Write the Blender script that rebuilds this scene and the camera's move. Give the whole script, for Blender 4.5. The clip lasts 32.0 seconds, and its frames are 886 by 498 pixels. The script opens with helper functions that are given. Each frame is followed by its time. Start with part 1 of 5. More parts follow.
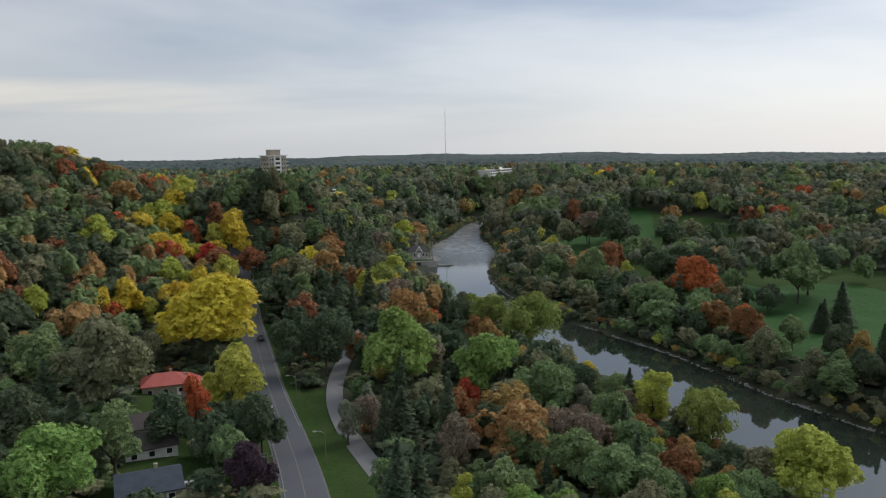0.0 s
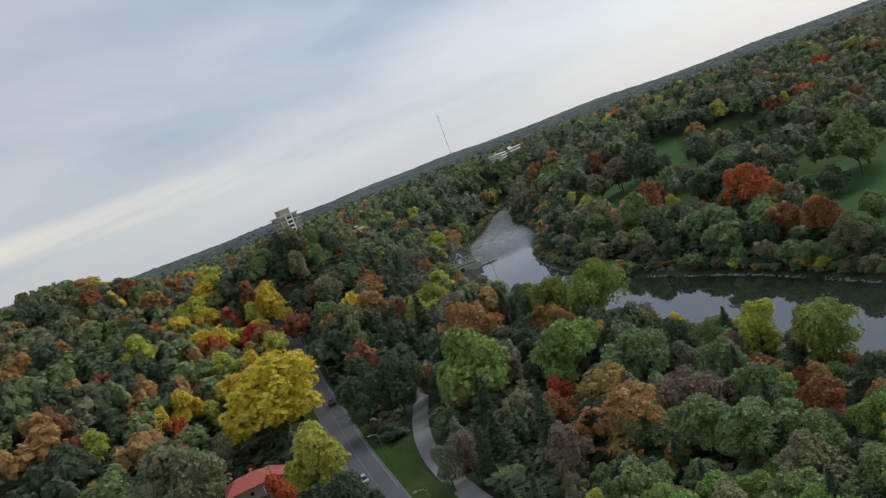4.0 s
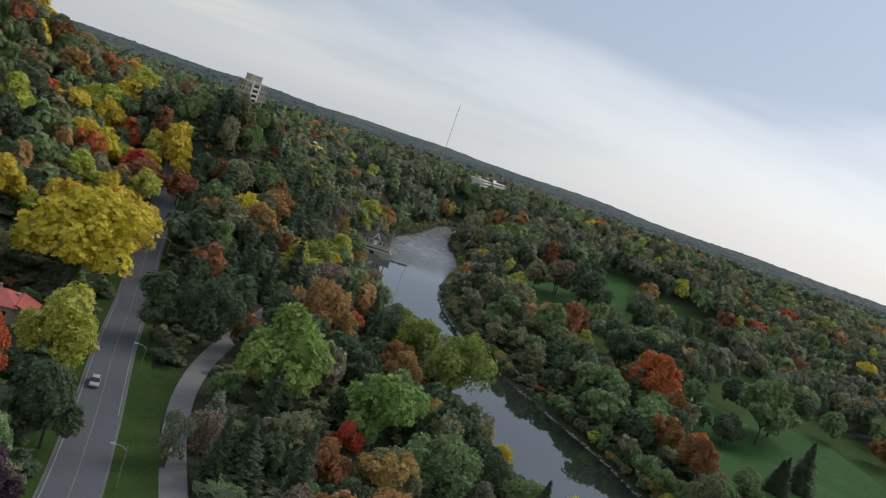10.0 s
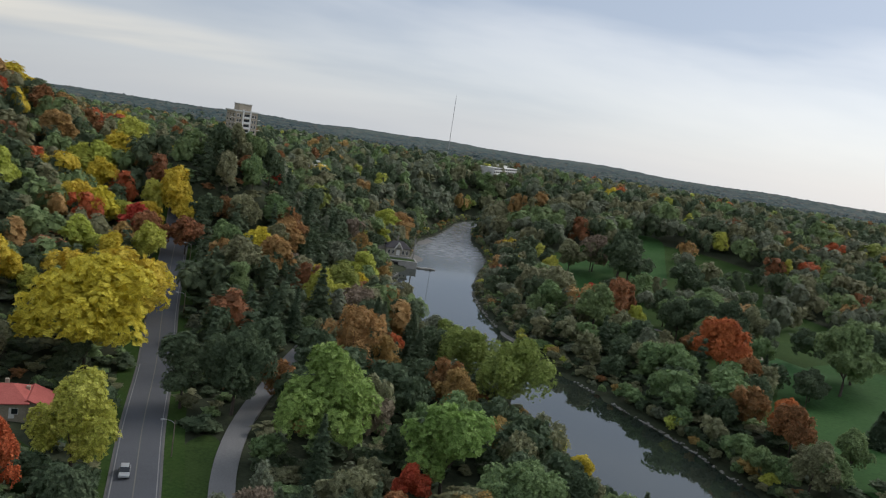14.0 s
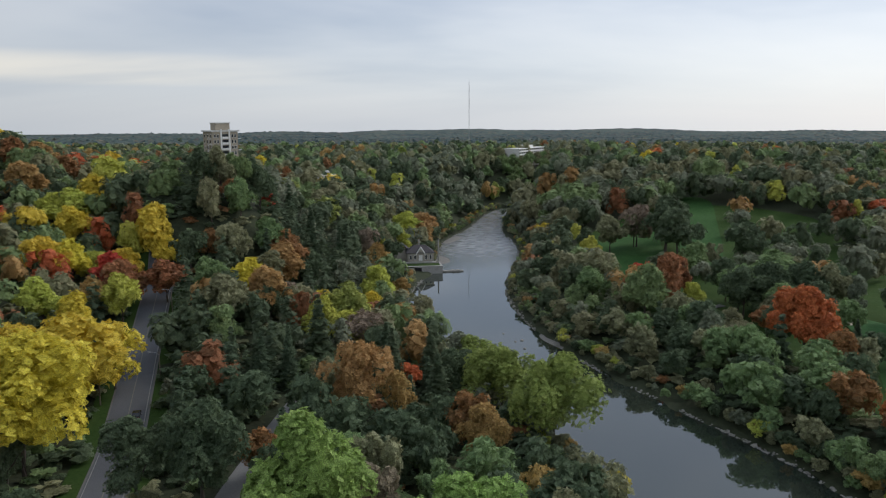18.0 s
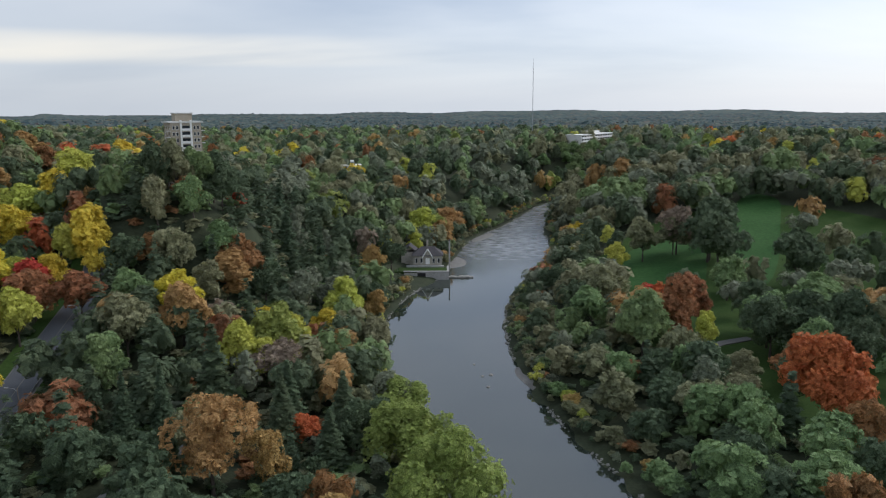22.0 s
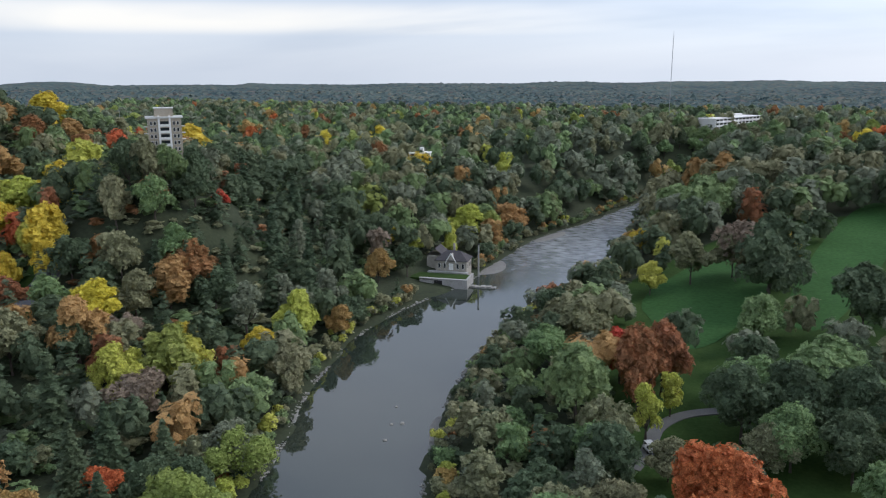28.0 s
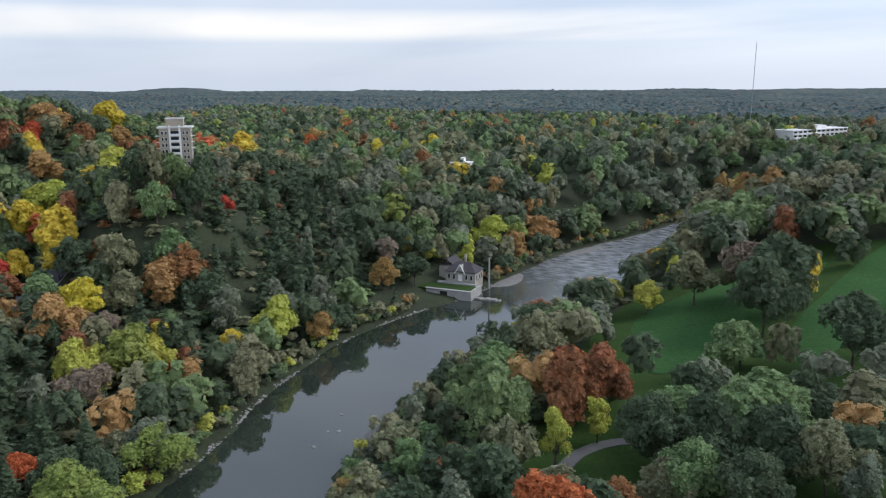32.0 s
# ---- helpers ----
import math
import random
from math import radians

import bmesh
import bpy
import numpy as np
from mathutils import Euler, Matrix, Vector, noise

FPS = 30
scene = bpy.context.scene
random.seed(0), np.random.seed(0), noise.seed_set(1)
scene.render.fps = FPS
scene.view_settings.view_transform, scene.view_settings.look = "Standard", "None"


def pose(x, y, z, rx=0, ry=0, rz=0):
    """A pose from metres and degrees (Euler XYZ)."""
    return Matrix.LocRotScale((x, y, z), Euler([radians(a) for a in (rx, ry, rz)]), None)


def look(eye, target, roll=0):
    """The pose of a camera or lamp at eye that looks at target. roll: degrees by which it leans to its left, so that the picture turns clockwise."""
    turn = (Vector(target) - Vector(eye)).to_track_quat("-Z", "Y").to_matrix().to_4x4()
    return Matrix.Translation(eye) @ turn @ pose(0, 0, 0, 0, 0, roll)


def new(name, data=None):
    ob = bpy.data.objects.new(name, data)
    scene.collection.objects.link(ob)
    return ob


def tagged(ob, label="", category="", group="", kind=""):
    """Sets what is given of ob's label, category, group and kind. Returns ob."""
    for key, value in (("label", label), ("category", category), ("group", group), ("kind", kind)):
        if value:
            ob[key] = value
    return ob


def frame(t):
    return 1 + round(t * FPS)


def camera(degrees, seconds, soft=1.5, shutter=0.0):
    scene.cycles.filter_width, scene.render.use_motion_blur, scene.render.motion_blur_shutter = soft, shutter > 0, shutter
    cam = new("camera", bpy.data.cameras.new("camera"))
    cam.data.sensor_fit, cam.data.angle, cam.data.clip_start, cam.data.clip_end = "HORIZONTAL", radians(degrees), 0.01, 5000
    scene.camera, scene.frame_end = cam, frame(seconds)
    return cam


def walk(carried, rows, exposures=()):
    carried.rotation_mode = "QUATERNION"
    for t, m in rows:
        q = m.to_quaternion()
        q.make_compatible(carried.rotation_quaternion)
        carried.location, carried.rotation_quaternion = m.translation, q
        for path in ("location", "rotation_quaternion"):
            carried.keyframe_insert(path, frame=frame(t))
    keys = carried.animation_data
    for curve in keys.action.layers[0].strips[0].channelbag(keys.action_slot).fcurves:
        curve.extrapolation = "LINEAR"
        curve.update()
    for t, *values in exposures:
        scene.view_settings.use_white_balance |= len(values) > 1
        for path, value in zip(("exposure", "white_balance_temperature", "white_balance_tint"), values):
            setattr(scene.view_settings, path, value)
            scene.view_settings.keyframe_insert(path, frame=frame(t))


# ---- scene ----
# ---- camera and path ----
cam = camera(60.0, 32.0, 1.15)
PATH = [
    (0, (-0.00, -0.00, 68.25), (0.00, 99.15, 55.27), -0.72),
    (1, (-1.12, 3.40, 68.01), (-3.42, 102.60, 55.65), -10.60),
    (2, (-1.79, 7.00, 67.81), (-5.57, 106.27, 56.31), -18.34),
    (2.5, (-1.54, 9.08, 67.78), (-6.16, 108.33, 56.45), -21.36),
    (4.5, (1.15, 18.09, 67.79), (-4.01, 117.20, 55.56), -19.71),
    (5, (1.53, 20.12, 67.75), (-2.25, 119.25, 55.14), -14.46),
    (6, (2.06, 24.02, 67.81), (0.50, 123.12, 54.47), -4.97),
    (7, (2.85, 28.17, 68.33), (3.22, 127.24, 54.79), 3.26),
    (8, (3.80, 32.57, 68.55), (5.60, 131.63, 55.04), 9.77),
    (9, (4.82, 37.24, 68.43), (7.92, 136.30, 55.09), 15.02),
    (10, (5.48, 41.98, 68.87), (9.27, 141.03, 55.65), 19.32),
    (11, (6.13, 46.98, 69.08), (10.75, 146.00, 55.92), 22.93),
    (12, (5.68, 52.11, 68.92), (10.97, 151.12, 55.90), 24.94),
    (13, (4.34, 56.31, 68.68), (7.26, 155.27, 54.59), 14.68),
    (14, (2.76, 58.91, 68.55), (4.19, 157.84, 54.04), 8.82),
    (15, (2.19, 62.52, 68.09), (2.46, 161.44, 53.43), 3.90),
    (15.5, (2.61, 65.49, 67.79), (1.74, 164.42, 53.22), -0.49),
    (17.5, (9.03, 88.99, 68.07), (5.72, 187.64, 52.02), -0.25),
    (18, (12.39, 94.92, 68.00), (7.93, 193.52, 51.89), -0.25),
    (19, (20.56, 106.22, 68.22), (13.41, 204.52, 51.30), -0.25),
    (20, (29.60, 116.67, 68.93), (19.30, 214.66, 51.82), -0.25),
    (21, (39.35, 126.37, 70.02), (25.58, 223.77, 52.04), -0.25),
    (22, (48.46, 137.01, 71.14), (31.19, 233.74, 52.61), -0.25),
    (23, (57.33, 148.59, 72.38), (36.31, 244.42, 52.99), -0.25),
    (24, (66.49, 160.47, 73.82), (41.03, 254.92, 53.08), -0.25),
    (25, (75.53, 170.90, 75.32), (46.08, 264.02, 53.84), -0.25),
    (25.5, (80.17, 175.13, 76.04), (48.62, 267.46, 54.14), -0.25),
    (27.5, (99.18, 184.30, 78.67), (60.31, 273.68, 56.29), -0.25),
    (28, (104.01, 186.10, 79.18), (63.31, 274.67, 56.82), -0.25),
    (29, (113.54, 190.37, 80.50), (69.34, 277.25, 58.17), -0.25),
    (30, (122.54, 195.05, 81.14), (74.97, 280.19, 59.05), -0.25),
    (31, (131.06, 199.97, 81.08), (80.55, 283.52, 59.47), -0.25),
    (32, (139.59, 204.89, 81.11), (85.94, 286.49, 59.56), -0.25),
]
EXPOSURES = [(0, 0.0, 6500, 12), (15.0, 0.0, 6450, 12), (19.0, 0.10, 6300, 12), (25.0, 0.32, 6020, 13), (32.0, 0.42, 5900, 14)]
walk(cam, [(t, look(eye, target, roll)) for t, eye, target, roll in PATH], EXPOSURES)

# ---- sky and sun ----
SUN_AZ, SUN_EL = 50.0, 38.0          # degrees from +y towards +x, and above the horizon
world = bpy.data.worlds.new("sky")
scene.world = world
world.use_nodes = True


def build_sky():
    nt = world.node_tree
    nt.nodes.clear()
    n = nt.nodes.new
    out, bg = n("ShaderNodeOutputWorld"), n("ShaderNodeBackground")
    sky = n("ShaderNodeTexSky")
    sky.sky_type, sky.sun_disc = "NISHITA", False
    sky.sun_elevation, sky.sun_rotation = radians(SUN_EL), radians(SUN_AZ)
    tc, sep = n("ShaderNodeTexCoord"), n("ShaderNodeSeparateXYZ")
    nt.links.new(tc.outputs["Generated"], sep.inputs[0])
    # cloud layer seen on a plane overhead: x/z, y/z
    zz = n("ShaderNodeMath"); zz.operation = "MAXIMUM"; zz.inputs[1].default_value = 0.0
    nt.links.new(sep.outputs[2], zz.inputs[0])
    za = n("ShaderNodeMath"); za.operation = "ADD"; za.inputs[1].default_value = 0.20
    nt.links.new(zz.outputs[0], za.inputs[0])
    dv = []
    for k in (0, 1):
        d = n("ShaderNodeMath"); d.operation = "DIVIDE"
        nt.links.new(sep.outputs[k], d.inputs[0]); nt.links.new(za.outputs[0], d.inputs[1])
        dv.append(d)
    comb = n("ShaderNodeCombineXYZ")
    nt.links.new(dv[0].outputs[0], comb.inputs[0]); nt.links.new(dv[1].outputs[0], comb.inputs[1])
    mp = n("ShaderNodeMapping")
    mp.inputs["Location"].default_value = (1.3, 0.4, 0)
    mp.inputs["Scale"].default_value = (0.62, 0.95, 1.0)
    nt.links.new(comb.outputs[0], mp.inputs[0])
    big = n("ShaderNodeTexNoise")
    big.inputs["Scale"].default_value, big.inputs["Detail"].default_value = 0.62, 5.0
    big.inputs["Roughness"].default_value, big.inputs["Distortion"].default_value = 0.50, 0.35
    nt.links.new(mp.outputs[0], big.inputs["Vector"])
    ramp = n("ShaderNodeValToRGB")
    el = ramp.color_ramp.elements
    el[0].position, el[0].color = 0.36, (0.34, 0.40, 0.49, 1)
    el[1].position, el[1].color = 0.66, (0.70, 0.71, 0.71, 1)
    e = el.new(0.50); e.color = (0.55, 0.585, 0.625, 1)
    nt.links.new(big.outputs["Fac"], ramp.inputs[0])
    # paler, bluer veil towards the horizon
    hz = n("ShaderNodeMapRange")
    hz.inputs["From Min"].default_value, hz.inputs["From Max"].default_value = 0.0, 0.15
    hz.inputs["To Min"].default_value, hz.inputs["To Max"].default_value = 0.85, 0.0
    nt.links.new(zz.outputs[0], hz.inputs["Value"])
    mix = n("ShaderNodeMix"); mix.data_type = "RGBA"
    mix.inputs["B"].default_value = (0.53, 0.57, 0.605, 1)
    nt.links.new(hz.outputs[0], mix.inputs["Factor"]); nt.links.new(ramp.outputs[0], mix.inputs["A"])
    # a break in the cloud low in the north-west lets warm light through
    low = n("ShaderNodeMath"); low.operation = "SUBTRACT"; low.inputs[1].default_value = 0.066
    nt.links.new(sep.outputs[2], low.inputs[0])
    sq = n("ShaderNodeMath"); sq.operation = "MULTIPLY"
    nt.links.new(low.outputs[0], sq.inputs[0]); nt.links.new(low.outputs[0], sq.inputs[1])
    gap = n("ShaderNodeMapRange"); gap.interpolation_type = "SMOOTHSTEP"
    gap.inputs["From Min"].default_value, gap.inputs["From Max"].default_value = 0.0, 0.0005
    gap.inputs["To Min"].default_value, gap.inputs["To Max"].default_value = 1.0, 0.0
    nt.links.new(sq.outputs[0], gap.inputs["Value"])
    west = n("ShaderNodeMapRange"); west.interpolation_type = "SMOOTHSTEP"
    west.inputs["From Min"].default_value, west.inputs["From Max"].default_value = -0.42, -0.14
    west.inputs["To Min"].default_value, west.inputs["To Max"].default_value = 0.72, 0.0
    nt.links.new(sep.outputs[0], west.inputs["Value"])
    torn = n("ShaderNodeMapRange")
    torn.inputs["From Min"].default_value, torn.inputs["From Max"].default_value = 0.34, 0.56
    nt.links.new(big.outputs["Fac"], torn.inputs["Value"])
    both = n("ShaderNodeMath"); both.operation = "MULTIPLY"
    nt.links.new(gap.outputs[0], both.inputs[0]); nt.links.new(west.outputs[0], both.inputs[1])
    part_gap = n("ShaderNodeMath"); part_gap.operation = "MULTIPLY"
    nt.links.new(both.outputs[0], part_gap.inputs[0]); nt.links.new(torn.outputs[0], part_gap.inputs[1])
    warm = n("ShaderNodeMix"); warm.data_type = "RGBA"
    warm.inputs["B"].default_value = (0.95, 0.87, 0.72, 1)
    nt.links.new(part_gap.outputs[0], warm.inputs["Factor"]); nt.links.new(mix.outputs["Result"], warm.inputs["A"])
    mix = warm
    # brighter towards the hidden sun
    side = n("ShaderNodeMapRange")
    side.inputs["From Min"].default_value, side.inputs["From Max"].default_value = -0.55, 0.65
    side.inputs["To Min"].default_value, side.inputs["To Max"].default_value = 0.85, 1.15
    nt.links.new(sep.outputs[0], side.inputs["Value"])
    nt.links.new(side.outputs[0], bg.inputs[1])
    # the clear sky behind shows a little through the cloud
    add = n("ShaderNodeMix"); add.data_type = "RGBA"; add.blend_type = "ADD"
    add.inputs["Factor"].default_value = 0.02
    nt.links.new(mix.outputs["Result"], add.inputs["A"]); nt.links.new(sky.outputs[0], add.inputs["B"])
    nt.links.new(add.outputs["Result"], bg.inputs[0])
    nt.links.new(bg.outputs[0], out.inputs[0])


build_sky()
sun = new("sun", bpy.data.lights.new("sun", "SUN"))
sun.data.energy, sun.data.angle, sun.data.color = 1.5, radians(25), (1.0, 0.95, 0.88)
sun.matrix_world = look((0, 0, 300), (-300 * math.sin(radians(SUN_AZ)) / math.tan(radians(SUN_EL)), -300 * math.cos(radians(SUN_AZ)) / math.tan(radians(SUN_EL)), 0))
# ---- the lie of the land: drawn on a plan of which one unit is PLAN metres ----
PLAN = 54 / 66
LEFT_BANK = [(110, -70), (88, 60), (78, 110), (66, 150), (54, 182), (46, 206), (37, 235), (27, 260), (18, 282), (11, 303), (6, 316), (0, 328), (-5, 342), (-9, 358), (-13, 374), (-15, 390),
             (-14, 405), (-12, 422), (-8, 440), (-7, 466), (-8, 500), (-8, 530), (-4, 555), (5, 585), (12, 630), (20, 680), (33, 714), (62, 736), (112, 752), (255, 772), (375, 786)]
RIGHT_BANK = [(205, -70), (150, 70), (120, 140), (99, 182), (89, 203), (82, 224), (76, 242), (69, 257), (61, 271), (52, 289), (45, 304), (40, 315), (36, 327), (32, 342), (28, 361), (25.5, 380),
              (24, 400), (25, 423), (28, 450), (33, 480), (35, 512), (32, 545), (28, 580), (30, 630), (37, 672), (52, 700), (82, 714), (140, 730), (260, 750), (380, 764)]
ROAD = [(20, -65), (8, 0), (-2, 40), (-12.5, 80), (-20, 110), (-27.5, 140), (-37.1, 170), (-47.4, 200), (-57.9, 235), (-69.8, 270), (-82, 310), (-97, 360), (-122, 430), (-160, 550), (-215, 740)]
ROAD_SEEN = ROAD[:11] + [(-91, 340)]
TRAIL = [(24, 40), (14, 80), (2, 112), (-10, 135), (-16, 150), (-23, 169), (-28, 187), (-30.5, 205), (-31, 225), (-30, 245), (-28, 270)]


def to_plan(line):
    return [(x / PLAN, y / PLAN) for x, y in line]


P_LEFT_BANK, P_RIGHT_BANK, P_ROAD = (to_plan(v) for v in (LEFT_BANK, RIGHT_BANK, ROAD))


def sstep(v, a, b):
    v = np.clip((np.asarray(v, float) - a) / (b - a), 0, 1)
    return v * v * (3 - 2 * v)


def line_dist(x, y, line):
    """Distance from points to a polyline, and the side (+ to the left of its way)."""
    x, y = np.asarray(x, float), np.asarray(y, float)
    best, side = np.full(x.shape, 1e9), np.zeros(x.shape)
    for (x0, y0), (x1, y1) in zip(line[:-1], line[1:]):
        dx, dy = x1 - x0, y1 - y0
        s = np.clip(((x - x0) * dx + (y - y0) * dy) / (dx * dx + dy * dy), 0, 1)
        ex, ey = x - x0 - s * dx, y - y0 - s * dy
        d = np.hypot(ex, ey)
        near = d < best
        best, side = np.where(near, d, best), np.where(near, np.sign(dx * ey - dy * ex), side)
    return best, side


def road_z(y):
    """Height of the road, on the plan."""
    return np.interp(y * PLAN, [-80, 40, 80, 110, 140, 170, 200, 235, 270, 310, 360, 430, 550, 740], [26, 17, 11.2, 7.6, 5.4, 4.3, 4.0, 4.2, 7.6, 15.6, 25, 29, 31, 30]) / PLAN


def wave(x, y, size, seed):
    """Smooth unevenness between about -1 and 1."""
    x, y = np.asarray(x, float) / size, np.asarray(y, float) / size
    return (np.sin(x * 2.1 + 1.7 * np.sin(y * 1.3 + seed)) + np.sin(y * 2.4 + 1.5 * np.sin(x * 1.1 + 2 * seed) + seed)) / 2


def land(x, y):
    """Height of the ground, in metres."""
    return PLAN * plan_land(np.asarray(x, float) / PLAN, np.asarray(y, float) / PLAN)


def plan_land(x, y):
    dl, sl = line_dist(x, y, P_LEFT_BANK)
    dr, sr = line_dist(x, y, P_RIGHT_BANK)
    dro, sro = line_dist(x, y, P_ROAD)
    left, right = sl > 0, sr < 0
    rz = road_z(y)
    toroad = dl / np.maximum(dl + dro, 1.0)
    zl = 1.0 + (rz - 1.0) * np.where(sro < 0, sstep(toroad, 0.0, 0.95), 1.0)
    hill = np.where(sro > 0, sstep(dro, 8, 145), 0.0) * sstep(y, 160, 300)
    zl = zl + hill * (49 - 0.30 * rz) * (1 - 0.55 * sstep(y, 560, 950)) + np.where(sro > 0, sstep(dro, 9, 40), 0) * wave(x, y, 60, 1.0) * 2.0
    zr = 0.8 + 4.5 * sstep(dr, 2, 26) + sstep(dr, 20, 120) * (1.5 * wave(x, y, 90, 2.0) + 2.0) + 14 * sstep(dr, 160, 700)
    zw = -2.2 * sstep(np.minimum(dl, dr), 0, 5) + 0.1
    z = np.where(left, zl, np.where(right, zr, zw))
    bank = np.minimum(np.where(left, dl, 99), np.where(right, dr, 99))
    z = np.where(bank < 3, np.minimum(z, 0.1 + 0.35 * bank), z)
    knoll = np.hypot(x + 106, y - 458)
    z = z + np.where(left, 22 * (1 - sstep(knoll, 20, 58)), 0)
    z = z + np.where(left, 10 * (1 - sstep(np.hypot(x + 215, y - 530), 30, 130)), 0)
    far = sstep(np.hypot(x, y), 500, 800) * sstep(np.minimum(dl, dr), 6, 55)
    far = np.where(left | right, np.maximum(far, sstep(np.hypot(x, y), 1300, 1500)), 0)
    flat = 34 + 5 * wave(x, y, 420, 3.0) - 26 * sstep(y + 0.15 * x, 1400, 3200) + sstep(y, 2000, 3000) * (9 * wave(x, y, 700, 5.0) + 4 * wave(x, y, 240, 2.0))
    return z * (1 - far) + flat * far


# ---- materials ----
def material(name, build, rough=0.8, metal=0.0, bump=None, spec=0.3):
    """A node material. build(nodes, links, new node) gives the colour socket; bump: (scale, strength, distance)."""
    m = bpy.data.materials.new(name)
    m.use_nodes = True
    nt = m.node_tree
    b = nt.nodes["Principled BSDF"]
    b.inputs["Roughness"].default_value, b.inputs["Metallic"].default_value = rough, metal
    b.inputs["Specular IOR Level"].default_value = spec
    c = build(nt)
    if isinstance(c, tuple):
        b.inputs["Base Color"].default_value = (*c, 1)
    else:
        nt.links.new(c, b.inputs["Base Color"])
    if bump:
        geo, no, bu = nt.nodes.new("ShaderNodeNewGeometry"), nt.nodes.new("ShaderNodeTexNoise"), nt.nodes.new("ShaderNodeBump")
        no.inputs["Scale"].default_value, no.inputs["Detail"].default_value = bump[0], 5
        bu.inputs["Strength"].default_value, bu.inputs["Distance"].default_value = bump[1], bump[2]
        nt.links.new(geo.outputs["Position"], no.inputs["Vector"])
        nt.links.new(no.outputs["Fac"], bu.inputs["Height"]); nt.links.new(bu.outputs[0], b.inputs["Normal"])
    return m


def noise_fac(nt, scale, detail=4.0, stretch=(1, 1, 1)):
    geo, mp, no = nt.nodes.new("ShaderNodeNewGeometry"), nt.nodes.new("ShaderNodeMapping"), nt.nodes.new("ShaderNodeTexNoise")
    mp.inputs["Scale"].default_value = stretch
    no.inputs["Scale"].default_value, no.inputs["Detail"].default_value = scale, detail
    nt.links.new(geo.outputs["Position"], mp.inputs[0]); nt.links.new(mp.outputs[0], no.inputs["Vector"])
    return no.outputs["Fac"]


def ramp_of(nt, fac, stops):
    r = nt.nodes.new("ShaderNodeValToRGB")
    el = r.color_ramp.elements
    while len(el) < len(stops):
        el.new(0.5)
    for e, (p, c) in zip(el, sorted(stops)):
        e.position, e.color = p, (*c, 1)
    nt.links.new(fac, r.inputs[0])
    return r.outputs[0]


def mixed(nt, fac, a, b, mode="MIX"):
    mx = nt.nodes.new("ShaderNodeMix")
    mx.data_type, mx.blend_type = "RGBA", mode
    for s, v in ((mx.inputs["Factor"], fac), (mx.inputs["A"], a), (mx.inputs["B"], b)):
        if isinstance(v, (int, float)):
            s.default_value = v
        elif isinstance(v, tuple):
            s.default_value = (*v, 1)
        else:
            nt.links.new(v, s)
    return mx.outputs["Result"]


def mottled(dark, light, s1, s2, rough=0.85, bump=None, stretch=(1, 1, 1), name="mottled", metal=0.0, spec=0.3):
    """Two scales of unevenness between two colours."""
    def build(nt):
        a = ramp_of(nt, noise_fac(nt, s1, 3, stretch), [(0.3, dark), (0.7, light)])
        b = ramp_of(nt, noise_fac(nt, s2, 6, stretch), [(0.25, tuple(v * 0.72 for v in dark)), (0.75, tuple(min(1, v * 1.18) for v in light))])
        return mixed(nt, 0.5, a, b)
    return material(name, build, rough, metal, bump, spec)


